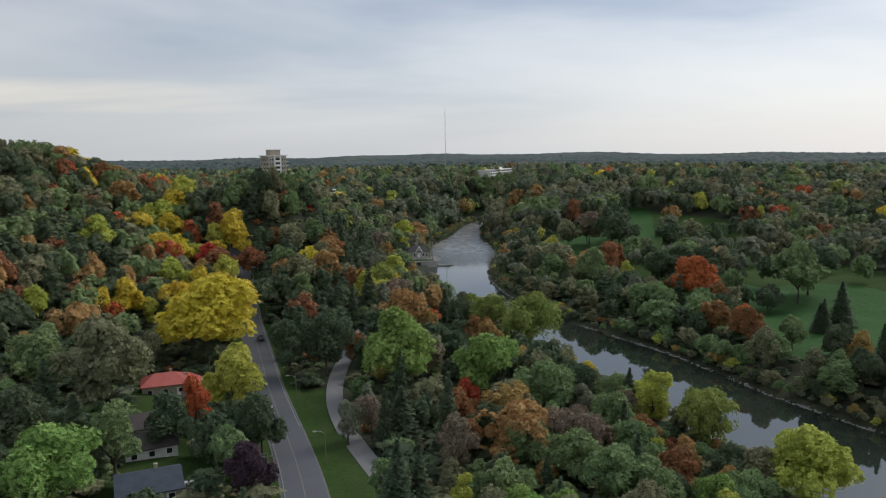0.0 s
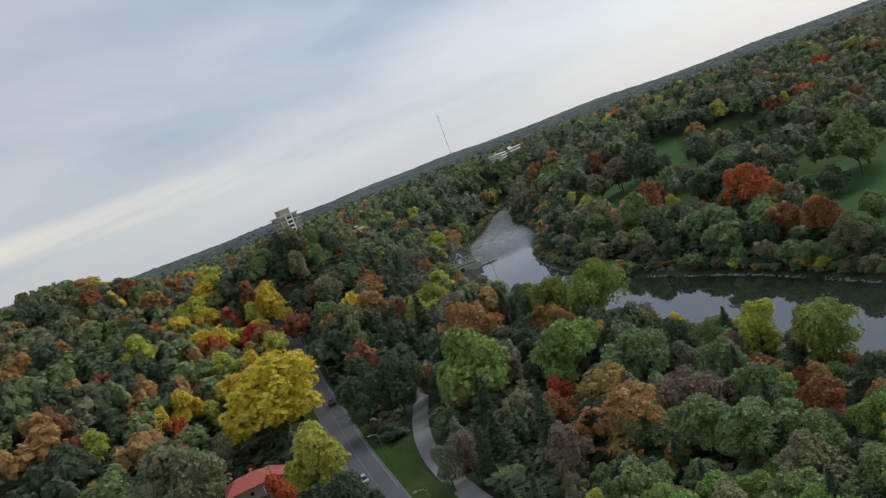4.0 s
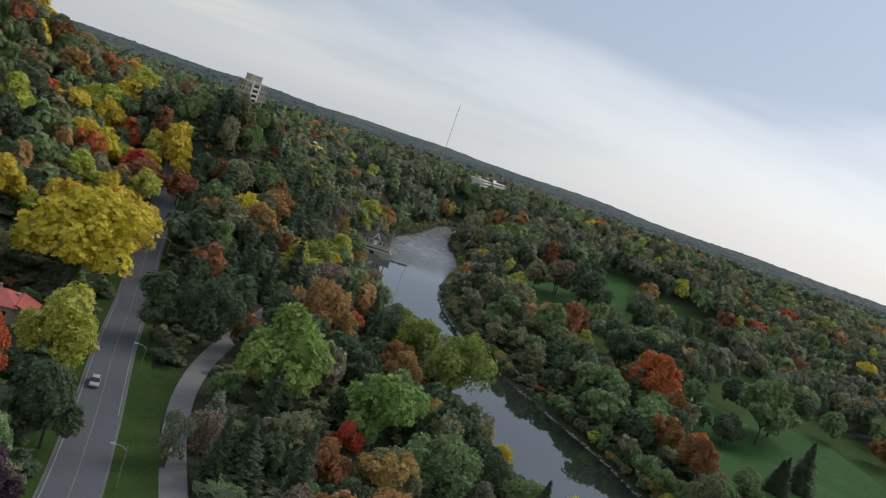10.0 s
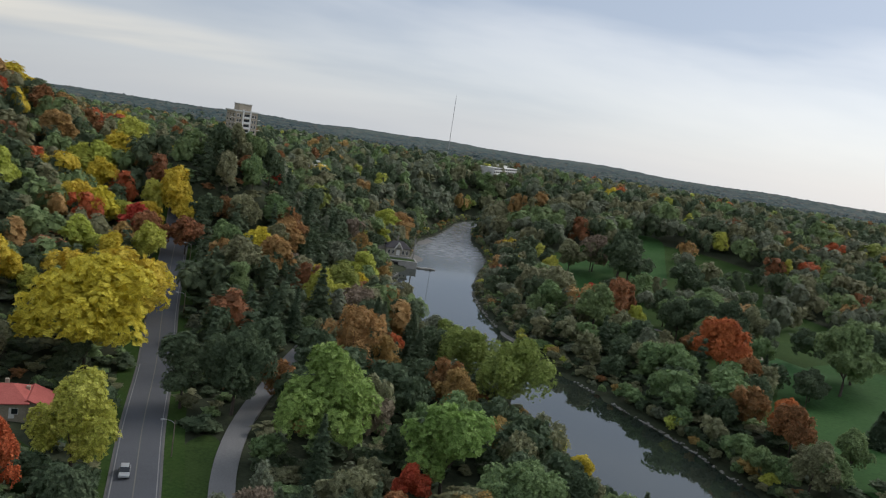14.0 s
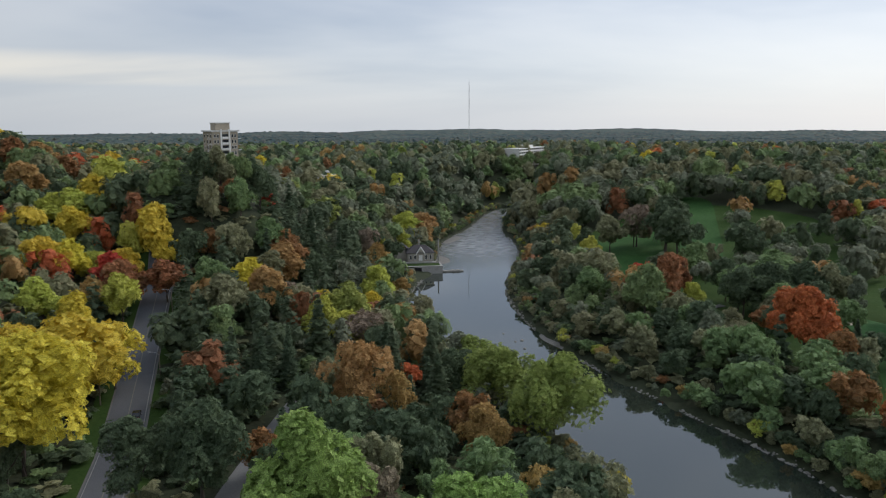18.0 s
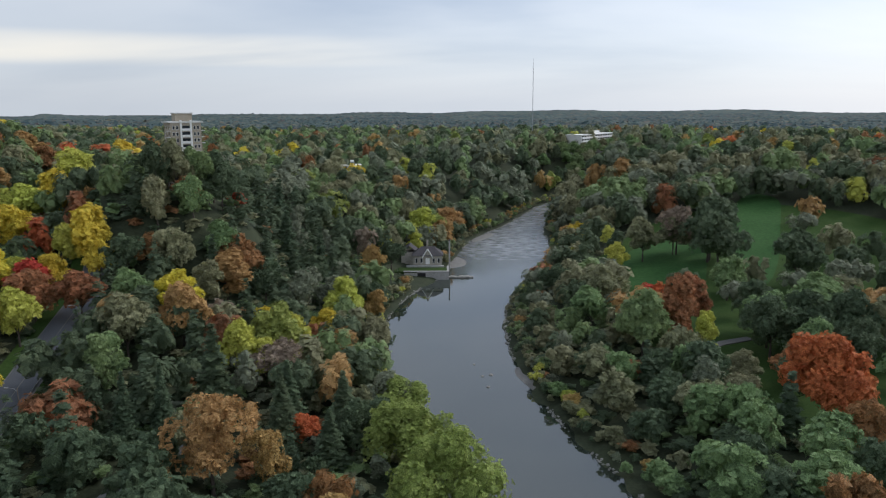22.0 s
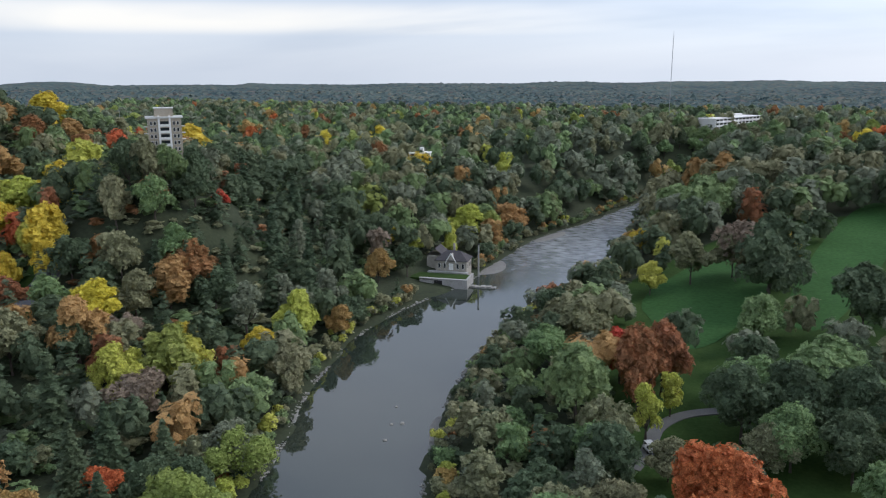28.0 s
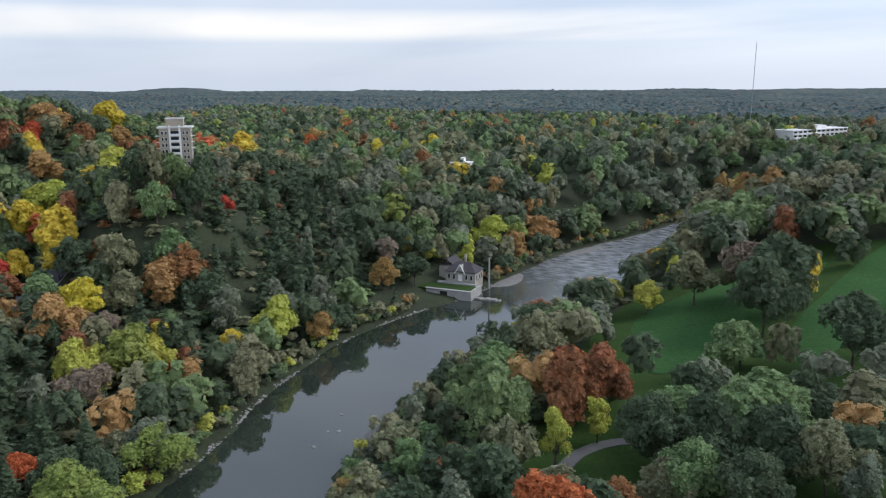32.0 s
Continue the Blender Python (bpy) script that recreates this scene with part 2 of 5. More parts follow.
def leaf_material(name, dark, mid, light):
    """Foliage: every clump a little different, leaf-sized mottling, ragged edges where sky shows between leaves, and broad drifts of colour."""
    dark, mid, light = (tuple(k * v for v in c) for c, k in ((dark, 1.25), (mid, 1.25), (light, 1.2)))

    def build(nt):
        geo, oi = nt.nodes.new("ShaderNodeNewGeometry"), nt.nodes.new("ShaderNodeObjectInfo")
        low, high = tuple(0.6 * a + 0.4 * b for a, b in zip(dark, mid)), tuple(0.3 * a + 0.7 * b for a, b in zip(mid, light))
        leaf = ramp_of(nt, geo.outputs["Random Per Island"], [(0.0, low), (0.45, mid), (1.0, high)])
        drift = ramp_of(nt, noise_fac(nt, 0.22, 3), [(0.3, tuple(v * 0.75 for v in mid)), (0.7, tuple(v * 1.1 for v in light))])
        c = mixed(nt, 0.4, leaf, drift)
        fine = ramp_of(nt, noise_fac(nt, 5.2, 4), [(0.34, (0.58, 0.58, 0.61)), (0.64, (1.42, 1.42, 1.38))])
        c = mixed(nt, 1.0, c, fine, "MULTIPLY")
        hs, mr = nt.nodes.new("ShaderNodeHueSaturation"), nt.nodes.new("ShaderNodeMapRange")
        mr.inputs["To Min"].default_value, mr.inputs["To Max"].default_value = 0.485, 0.512
        nt.links.new(oi.outputs["Random"], mr.inputs["Value"])
        nt.links.new(mr.outputs[0], hs.inputs["Hue"]); nt.links.new(c, hs.inputs["Color"])
        return hs.outputs[0]
    m = material(name, build, 0.72, bump=(3.4, 0.8, 0.3), spec=0.2)
    nt = m.node_tree
    cut = nt.nodes.new("ShaderNodeMath")
    cut.operation, cut.inputs[1].default_value = "GREATER_THAN", 0.44
    nt.links.new(noise_fac(nt, 4.6, 3), cut.inputs[0])
    # light also shines through the leaves
    pb, out = nt.nodes["Principled BSDF"], nt.nodes["Material Output"]
    glow, thin = nt.nodes.new("ShaderNodeBsdfTranslucent"), nt.nodes.new("ShaderNodeMixShader")
    gap, clear = nt.nodes.new("ShaderNodeMixShader"), nt.nodes.new("ShaderNodeBsdfTransparent")
    nt.links.new(pb.inputs["Base Color"].links[0].from_socket, glow.inputs["Color"])
    thin.inputs[0].default_value = 0.28
    nt.links.new(pb.outputs[0], thin.inputs[1]); nt.links.new(glow.outputs[0], thin.inputs[2])
    nt.links.new(cut.outputs[0], gap.inputs[0])
    nt.links.new(clear.outputs[0], gap.inputs[1]); nt.links.new(thin.outputs[0], gap.inputs[2])
    nt.links.new(gap.outputs[0], out.inputs["Surface"])
    return m


LEAF = {
    "dark": leaf_material("leaf_dark_green", (0.039, 0.060, 0.035), (0.070, 0.102, 0.056), (0.124, 0.159, 0.086)),
    "green": leaf_material("leaf_green", (0.072, 0.114, 0.056), (0.141, 0.208, 0.088), (0.249, 0.330, 0.142)),
    "bright": leaf_material("leaf_bright_green", (0.081, 0.150, 0.035), (0.162, 0.270, 0.066), (0.285, 0.410, 0.130)),
    "olive": leaf_material("leaf_olive", (0.089, 0.096, 0.056), (0.179, 0.184, 0.100), (0.288, 0.285, 0.161)),
    "grey": leaf_material("leaf_grey_green", (0.079, 0.094, 0.065), (0.147, 0.170, 0.114), (0.237, 0.260, 0.174)),
    "lime": leaf_material("leaf_yellow_green", (0.170, 0.200, 0.033), (0.350, 0.380, 0.068), (0.540, 0.540, 0.128)),
    "gold": leaf_material("leaf_gold", (0.260, 0.200, 0.016), (0.500, 0.400, 0.040), (0.680, 0.580, 0.096)),
    "amber": leaf_material("leaf_amber", (0.170, 0.110, 0.040), (0.330, 0.210, 0.075), (0.460, 0.320, 0.127)),
    "rust": leaf_material("leaf_rust", (0.062, 0.054, 0.030), (0.205, 0.108, 0.050), (0.400, 0.180, 0.075)),
    "russet": leaf_material("leaf_russet", (0.120, 0.052, 0.024), (0.370, 0.108, 0.040), (0.600, 0.215, 0.075)),
    "red": leaf_material("leaf_red", (0.190, 0.040, 0.022), (0.420, 0.085, 0.040), (0.580, 0.160, 0.070)),
    "mauve": leaf_material("leaf_brown_mauve", (0.095, 0.078, 0.058), (0.190, 0.155, 0.110), (0.290, 0.235, 0.165)),
    "plum": leaf_material("leaf_plum", (0.031, 0.021, 0.031), (0.062, 0.037, 0.053), (0.111, 0.068, 0.085)),
    "spruce": leaf_material("leaf_spruce", (0.034, 0.056, 0.032), (0.063, 0.095, 0.053), (0.113, 0.148, 0.085)),
    "willow": leaf_material("leaf_willow", (0.096, 0.136, 0.030), (0.192, 0.242, 0.058), (0.312, 0.351, 0.103)),
}
BARK = mottled((0.045, 0.035, 0.028), (0.12, 0.10, 0.085), 3.0, 18.0, 0.9, (14.0, 0.6, 0.05), (1, 1, 0.25), "bark")


def forest_floor(nt):
    a = ramp_of(nt, noise_fac(nt, 0.06, 5), [(0.35, (0.018, 0.030, 0.014)), (0.65, (0.042, 0.058, 0.026))])
    b = ramp_of(nt, noise_fac(nt, 0.9, 6), [(0.3, (0.020, 0.024, 0.012)), (0.7, (0.060, 0.064, 0.034))])
    return mixed(nt, 0.5, a, b)


SOIL = material("forest_floor", forest_floor, 0.95, bump=(1.5, 0.5, 0.3))
LAWN = mottled((0.026, 0.050, 0.014), (0.052, 0.086, 0.024), 0.12, 1.6, 0.9, (6.0, 0.5, 0.1), name="mown_grass", spec=0.08)
FAIRWAY = mottled((0.030, 0.080, 0.022), (0.050, 0.115, 0.034), 0.05, 0.8, 0.9, (5.0, 0.3, 0.05), name="fairway_grass", spec=0.08)
GREEN = mottled((0.045, 0.120, 0.040), (0.075, 0.165, 0.060), 0.08, 0.9, 0.9, name="putting_green_grass", spec=0.08)
ROUGH = mottled((0.026, 0.060, 0.014), (0.050, 0.084, 0.022), 0.15, 1.3, 0.95, (3.0, 0.6, 0.15), name="rough_grass", spec=0.08)
SAND = mottled((0.36, 0.31, 0.23), (0.52, 0.46, 0.36), 0.3, 3.0, 0.95, name="bunker_sand")
ASPHALT = mottled((0.085, 0.090, 0.100), (0.122, 0.128, 0.140), 0.10, 5.0, 0.85, (30.0, 0.3, 0.01), name="worn_asphalt")
GRAVEL = mottled((0.115, 0.115, 0.11), (0.18, 0.178, 0.168), 0.25, 6.0, 0.95, (25.0, 0.6, 0.02), name="gravel_shoulder")
TRAILM = mottled((0.16, 0.16, 0.16), (0.22, 0.22, 0.215), 0.15, 4.0, 0.9, (20.0, 0.4, 0.01), name="old_asphalt_path")
PAINT_LINE = mottled((0.17, 0.17, 0.17), (0.30, 0.30, 0.29), 1.5, 8.0, 0.7, name="worn_road_paint")
FADED_LINE = mottled((0.13, 0.13, 0.12), (0.20, 0.195, 0.16), 1.5, 8.0, 0.7, name="faded_road_paint")
ROCK = mottled((0.16, 0.155, 0.14), (0.36, 0.345, 0.31), 0.8, 5.0, 0.9, (6.0, 0.7, 0.1), name="pale_rock")
CONCRETE = mottled((0.26, 0.255, 0.24), (0.42, 0.41, 0.385), 0.35, 3.0, 0.9, (8.0, 0.3, 0.03), name="stained_concrete")
METAL = mottled((0.34, 0.35, 0.36), (0.46, 0.47, 0.48), 1.0, 9.0, 0.45, name="galvanised_metal", metal=0.7)


def water_material():
    m = bpy.data.materials.new("river_water")
    m.use_nodes = True
    nt = m.node_tree
    b = nt.nodes["Principled BSDF"]
    b.inputs["Roughness"].default_value, b.inputs["IOR"].default_value = 0.03, 1.9
    deep = ramp_of(nt, noise_fac(nt, 0.03, 3), [(0.35, (0.020, 0.028, 0.021)), (0.65, (0.030, 0.039, 0.030))])
    # pale riffle foam, lightened further to paint in the bright sky's reflection
    foam_sheen = ramp_of(nt, noise_fac(nt, 0.35, 5, (0.5, 1.0, 1.0)), [(0.40, (0.12, 0.13, 0.13)), (0.68, (0.36, 0.37, 0.38))])
    geo, sep = nt.nodes.new("ShaderNodeNewGeometry"), nt.nodes.new("ShaderNodeSeparateXYZ")
    nt.links.new(geo.outputs["Position"], sep.inputs[0])
    # calm pool downstream, shallow riffles upstream of the pump house
    rif = nt.nodes.new("ShaderNodeMapRange")
    rif.inputs["From Min"].default_value, rif.inputs["From Max"].default_value = 440.0, 490.0
    rif.inputs["To Min"].default_value, rif.inputs["To Max"].default_value = 0.012, 0.45
    nt.links.new(sep.outputs[1], rif.inputs["Value"])
    ruf = nt.nodes.new("ShaderNodeMapRange")
    ruf.inputs["From Min"].default_value, ruf.inputs["From Max"].default_value = 420.0, 500.0
    ruf.inputs["To Min"].default_value, ruf.inputs["To Max"].default_value = 0.02, 0.26
    nt.links.new(sep.outputs[1], ruf.inputs["Value"]); nt.links.new(ruf.outputs[0], b.inputs["Roughness"])
    shoal = nt.nodes.new("ShaderNodeMapRange")
    shoal.inputs["From Min"].default_value, shoal.inputs["From Max"].default_value = 450.0, 520.0
    nt.links.new(sep.outputs[1], shoal.inputs["Value"])
    nt.links.new(mixed(nt, shoal.outputs[0], deep, foam_sheen), b.inputs["Base Color"])
    bu = nt.nodes.new("ShaderNodeBump")
    bu.inputs["Distance"].default_value = 0.35
    nt.links.new(noise_fac(nt, 0.8, 4, (1.0, 0.5, 1.0)), bu.inputs["Height"])
    nt.links.new(rif.outputs[0], bu.inputs["Strength"])
    nt.links.new(bu.outputs[0], b.inputs["Normal"])
    return m


WATER = water_material()


# ---- mesh helpers ----
def mesh_from(name, verts, faces, mats, index=None, smooth=False):
    """A mesh from arrays; faces all of one length."""
    verts, faces = np.asarray(verts, np.float32), np.asarray(faces, np.int32)
    me = bpy.data.meshes.new(name)
    k = faces.shape[1]
    me.vertices.add(len(verts)); me.loops.add(faces.size); me.polygons.add(len(faces))
    me.vertices.foreach_set("co", verts.ravel())
    me.loops.foreach_set("vertex_index", faces.ravel())
    me.polygons.foreach_set("loop_start", np.arange(0, faces.size, k, dtype=np.int32))
    me.polygons.foreach_set("loop_total", np.full(len(faces), k, np.int32))
    for m in mats:
        me.materials.append(m)
    if index is not None:
        me.polygons.foreach_set("material_index", np.asarray(index, np.int32))
    me.polygons.foreach_set("use_smooth", np.full(len(faces), smooth))
    me.update(calc_edges=True)
    return me


def thing(name, label, category, group="", loc=(0, 0, 0), rz=0.0):
    ob = new(name)
    ob.empty_display_size = 0.1
    ob.matrix_world = pose(*loc, 0, 0, rz)
    return tagged(ob, label, category, group)


def part(name, bm, mat, parent, label=""):
    """Links a bmesh as one mesh object under a thing or a part."""
    me = bpy.data.meshes.new(name)
    bm.to_mesh(me)
    bm.free()
    for m in (mat if isinstance(mat, (list, tuple)) else (mat,)):
        me.materials.append(m)
    ob = new(name, me)
    ob.parent = parent
    if label:
        ob["label"] = label
    return ob


def box(bm, x0, y0, z0, x1, y1, z1, bevel=0.0):
    r = bmesh.ops.create_cube(bm, size=1, matrix=Matrix.LocRotScale(((x0 + x1) / 2, (y0 + y1) / 2, (z0 + z1) / 2), None, (x1 - x0, y1 - y0, z1 - z0)))
    if bevel:
        bmesh.ops.bevel(bm, geom=list({e for v in r["verts"] for e in v.link_edges}), offset=bevel, segments=1, affect="EDGES")
    return bm


def slab(*a, bevel=0.0):
    return box(bmesh.new(), *a, bevel=bevel)


def tube(bm, pts, radii, sides=8):
    """A tapered round limb through points."""
    rings = []
    for i, p in enumerate(pts):
        d = (Vector(pts[min(i + 1, len(pts) - 1)]) - Vector(pts[max(i - 1, 0)])).normalized()
        q = d.to_track_quat("Z", "Y")
        rings.append([bm.verts.new(Vector(p) + q @ Vector((radii[i] * math.cos(a), radii[i] * math.sin(a), 0))) for a in (2 * math.pi * k / sides for k in range(sides))])
    for a, b in zip(rings[:-1], rings[1:]):
        for k in range(sides):
            bm.faces.new((a[k], a[(k + 1) % sides], b[(k + 1) % sides], b[k]))
    bm.faces.new(list(reversed(rings[0]))); bm.faces.new(rings[-1])
    return bm


# ---- ground, river, road ----
def build_ground():
    fx = np.r_[-5000, -4200, -3500, -2900, -2400, -2000, -1650, -1350, -1100, -900, -750, -620, -520, -440, np.arange(-380, 400, 5.0), 440, 500, 580, 680, 800, 950, 1150, 1400, 1700, 2050, 2450, 2900, 3500, 4200, 5000]
    fy = np.r_[-1500, -800, -400, -220, -140, -100, np.arange(-80, 700, 5.0), np.arange(700, 1160, 12.0), 1180, 1240, 1320, 1420, 1550, 1700, 1900, 2150, 2400, 2650, 2900, 3150, 3400, 3650, 3900, 4200, 4600, 5200]
    gx, gy = np.meshgrid(fx, fy)
    gz = land(gx, gy) + np.where(np.hypot(gx, gy) < 900, 0.25 * wave(gx, gy, 9, 4.0), 0)
    v = np.stack([gx, gy, gz], -1).reshape(-1, 3)
    i = np.arange(gx.size).reshape(gx.shape)
    f = np.stack([i[:-1, :-1], i[:-1, 1:], i[1:, 1:], i[1:, :-1]], -1).reshape(-1, 4)
    tagged(new("ground", mesh_from("ground", v, f, [SOIL], smooth=True)), "dark forest floor with leaf litter under autumn trees", "ground", kind="structure")


def strip(name, line, half, mat, lift, label, category, offset=0.0, step=4.0, cross=2, zfun=None):
    """A ribbon along a polyline that lies on the land."""
    pts = [Vector((*p, 0)) for p in line]
    out = []
    for a, b in zip(pts[:-1], pts[1:]):
        n = max(1, int((b - a).length / step))
        out += [a.lerp(b, k / n) for k in range(n)]
    out.append(pts[-1])
    for _ in range(6):
        out = [out[0]] + [(out[k - 1] + 2 * out[k] + out[k + 1]) / 4 for k in range(1, len(out) - 1)] + [out[-1]]
    rows = []
    for k, p in enumerate(out):
        d = (out[min(k + 1, len(out) - 1)] - out[max(k - 1, 0)]).normalized()
        side = Vector((d.y, -d.x, 0))
        rows.append([(p + side * (offset + half * (2 * c / cross - 1)))[:2] for c in range(cross + 1)])
    rows = np.array(rows)
    mid = rows.mean(1)
    z = (zfun(mid[:, 0], mid[:, 1]) if zfun else land(mid[:, 0], mid[:, 1]))[:, None] + lift + 0 * rows[..., 0]
    top = np.concatenate([rows, z[..., None]], -1)
    low = top.copy(); low[..., 2] -= 0.8
    n, m = top.shape[:2]
    v = np.concatenate([top.reshape(-1, 3), low.reshape(-1, 3)])
    i = np.arange(n * m).reshape(n, m)
    f = [np.stack([i[:-1, :-1], i[:-1, 1:], i[1:, 1:], i[1:, :-1]], -1).reshape(-1, 4)]
    for c, s in ((0, 1), (m - 1, -1)):
        q = np.stack([i[:-1, c], i[1:, c], i[1:, c] + n * m, i[:-1, c] + n * m], -1)
        f.append(q if s > 0 else q[:, ::-1])
    return tagged(new(name, mesh_from(name, v, np.concatenate(f), [mat])), label, category, kind="structure")


def build_water():
    """The water surface, cut to the banks with a margin that lies under them."""
    ys = np.r_[np.arange(-65, 790, 5.0)]
    lx = np.interp(ys, [p[1] for p in LEFT_BANK], [p[0] for p in LEFT_BANK]) - 4
    rx = np.interp(ys, [p[1] for p in RIGHT_BANK], [p[0] for p in RIGHT_BANK]) + 4
    s = np.linspace(0, 1, 9)
    gx = lx[:, None] + (rx - lx)[:, None] * s
    v = np.stack([gx, ys[:, None] + 0 * gx, 0 * gx], -1).reshape(-1, 3)
    i = np.arange(gx.size).reshape(gx.shape)
    f = np.stack([i[:-1, :-1], i[:-1, 1:], i[1:, 1:], i[1:, :-1]], -1).reshape(-1, 4)
    tagged(new("water", mesh_from("river", v, f, [WATER])), "calm dark green river mirroring the grey sky", "river", kind="structure")


def in_poly(x, y, poly):
    x, y = np.asarray(x, float), np.asarray(y, float)
    inside = np.zeros(x.shape, bool)
    for (x0, y0), (x1, y1) in zip(poly, poly[1:] + poly[:1]):
        hit = ((y0 > y) != (y1 > y)) & (x < (x1 - x0) * (y - y0) / (y1 - y0 + 1e-9) + x0)
        inside ^= hit
    return inside


def smooth_poly(poly, rounds=2):
    for _ in range(rounds):
        poly = [q for a, b in zip(poly, poly[1:] + poly[:1]) for q in ((0.75 * a[0] + 0.25 * b[0], 0.75 * a[1] + 0.25 * b[1]), (0.25 * a[0] + 0.75 * b[0], 0.25 * a[1] + 0.75 * b[1]))]
    return poly


def patch(name, poly, mat, lift, label, category, step=4.0):
    """A piece of ground cover that follows the land: a fan-free grid clipped to a rounded outline."""
    poly = smooth_poly(poly)
    bm = bmesh.new()
    vs = [bm.verts.new((x, y, 0)) for x, y in poly]
    face = bm.faces.new(vs)
    xs, ys = [p[0] for p in poly], [p[1] for p in poly]
    for axis, lo, hi in ((0, min(xs), max(xs)), (1, min(ys), max(ys))):
        n = int((hi - lo) / step)
        for k in range(1, n):
            co, no = [0, 0, 0], [0, 0, 0]
            co[axis], no[axis] = lo + (hi - lo) * k / n, 1
            bmesh.ops.bisect_plane(bm, geom=bm.verts[:] + bm.edges[:] + bm.faces[:], plane_co=co, plane_no=no)
    bmesh.ops.triangulate(bm, faces=bm.faces[:])
    co = np.array([v.co[:] for v in bm.verts])
    z = land(co[:, 0], co[:, 1]) + 0.25 * wave(co[:, 0], co[:, 1], 9, 4.0) + lift
    for v, h in zip(bm.verts, z):
        v.co.z = h
    bmesh.ops.recalc_face_normals(bm, faces=bm.faces[:])
    if sum(f.normal.z for f in bm.faces) < 0:
        bmesh.ops.reverse_faces(bm, faces=bm.faces[:])
    me = bpy.data.meshes.new(name)
    bm.to_mesh(me); bm.free()
    me.materials.append(mat)
    return tagged(new(name, me), label, category, kind="structure")


ROAD_HALF, TRAIL_HALF = 3.9, 2.2
build_ground()
build_water()
road_h = lambda x, y: land(x, y) + 0.25  # noqa: E731
strip("road", ROAD_SEEN, ROAD_HALF, ASPHALT, 0.30, "grey worn two-lane asphalt road running downhill", "road", zfun=road_h)
strip("road_shoulder", ROAD_SEEN, ROAD_HALF + 0.4, GRAVEL, 0.22, "pale gravel shoulder of the road", "shoulder", zfun=road_h)
strip("roadside_grass", ROAD_SEEN, ROAD_HALF + 4.0, ROUGH, 0.12, "uneven grass along both sides of the road", "grass", cross=6, zfun=road_h)
strip("centre_line", ROAD_SEEN, 0.10, FADED_LINE, 0.312, "faded centre line painted on the road", "road marking", zfun=road_h)
for side in (-1, 1):
    strip("edge_line", ROAD_SEEN, 0.09, PAINT_LINE, 0.312, "white edge line painted on the road", "road marking", offset=side * (ROAD_HALF - 0.35), zfun=road_h)
strip("path", TRAIL, TRAIL_HALF, TRAILM, 0.45, "grey paved park path between grass and trees", "path")
GOLF = [(59.3, 393.6), (52, 430.2), (54.3, 465.1), (79.5, 510.5), (109.3, 539), (152, 546.4), (198.6, 499), (177.7, 441.8), (202.4, 381.3), (220.2, 316.7), (220.9, 270), (180, 220.9), (130.9, 192.3), (104.8, 230.1), (97.8, 277.3), (75.8, 328.5), (66.8, 355.4)]
FAIR_A = [(68.4, 415.8), (61.6, 429.7), (64, 456.3), (88.8, 510.6), (110, 517.8), (102.3, 475.8), (96.6, 429.1), (86.8, 393.5), (77.1, 393.5)]
FAIR_B = [(114.7, 415.4), (104.9, 422.3), (106.3, 455.6), (117.6, 517.8), (134.7, 567), (151.6, 556.9), (140.6, 510.5), (127.9, 455.1)]
FAIR_C = [(105, 219.6), (100.8, 251.8), (114.9, 288.8), (132.9, 321.8), (159.2, 341.3), (186.4, 324.4), (186.5, 275.7), (171.8, 237.3), (139.1, 204.5), (119.8, 204.3)]
patch("rough_grass", GOLF, ROUGH, 0.18, "dry mown grass under scattered golf course trees", "grass", 7.0)
patch("fairway", FAIR_A, FAIRWAY, 0.32, "smooth bright green golf fairway between trees", "fairway")
patch("fairway", FAIR_B, FAIRWAY, 0.32, "smooth green golf fairway between dark trees", "fairway")
patch("fairway", FAIR_C, FAIRWAY, 0.32, "smooth bright green golf fairway beside the river", "fairway")
patch("putting_green", [(124.8, 328.3), (132.7, 342.9), (140.9, 329.8), (148.8, 321.8), (141.2, 311.2), (129.2, 312.7)], GREEN, 0.42, "pale close-cut putting green", "putting green", 3.0)
patch("sand_bunker", [(124.5, 334.5), (127.5, 339.2), (131.5, 335.5), (127.9, 329.8)], SAND, 0.5, "pale sand bunker beside the green", "bunker", 2.0)
patch("verge", [(-11.5, 61.4), (-23.4, 145.1), (-32.6, 171.4), (-38.8, 195.2), (-35.2, 203.2), (-30.8, 198.4), (-23.9, 176.1), (-15.7, 152), (-2.5, 69.5)], LAWN, 0.25, "mown green grass verge between road and path", "grass", 3.0)


# ---- trees ----
def rand_dirs(rng, n):
    d = rng.normal(size=(n, 3))
    return d / np.linalg.norm(d, axis=1, keepdims=True)


def leaf_quads(rng, p, nrm, size, flat=0.55):
    """Ragged leaf clumps: one bent four-cornered blade at each point."""
    n = len(p)
    a = np.cross(nrm, rand_dirs(rng, n))
    a /= np.linalg.norm(a, axis=1, keepdims=True) + 1e-9
    b = np.cross(nrm, a)
    s = size * rng.uniform(0.6, 1.35, (n, 1))
    k = rng.uniform(0.55, 1.1, (n, 4, 1))
    c = np.stack([a, b, -a, -b], 1) * s[:, None] * k
    c[:, 0] -= nrm * s * 0.25
    c[:, 2] -= nrm * s * 0.25
    c[:, :, 2] *= flat
    v = (p[:, None] + c).reshape(-1, 3)
    return v, np.arange(4 * n).reshape(n, 4)


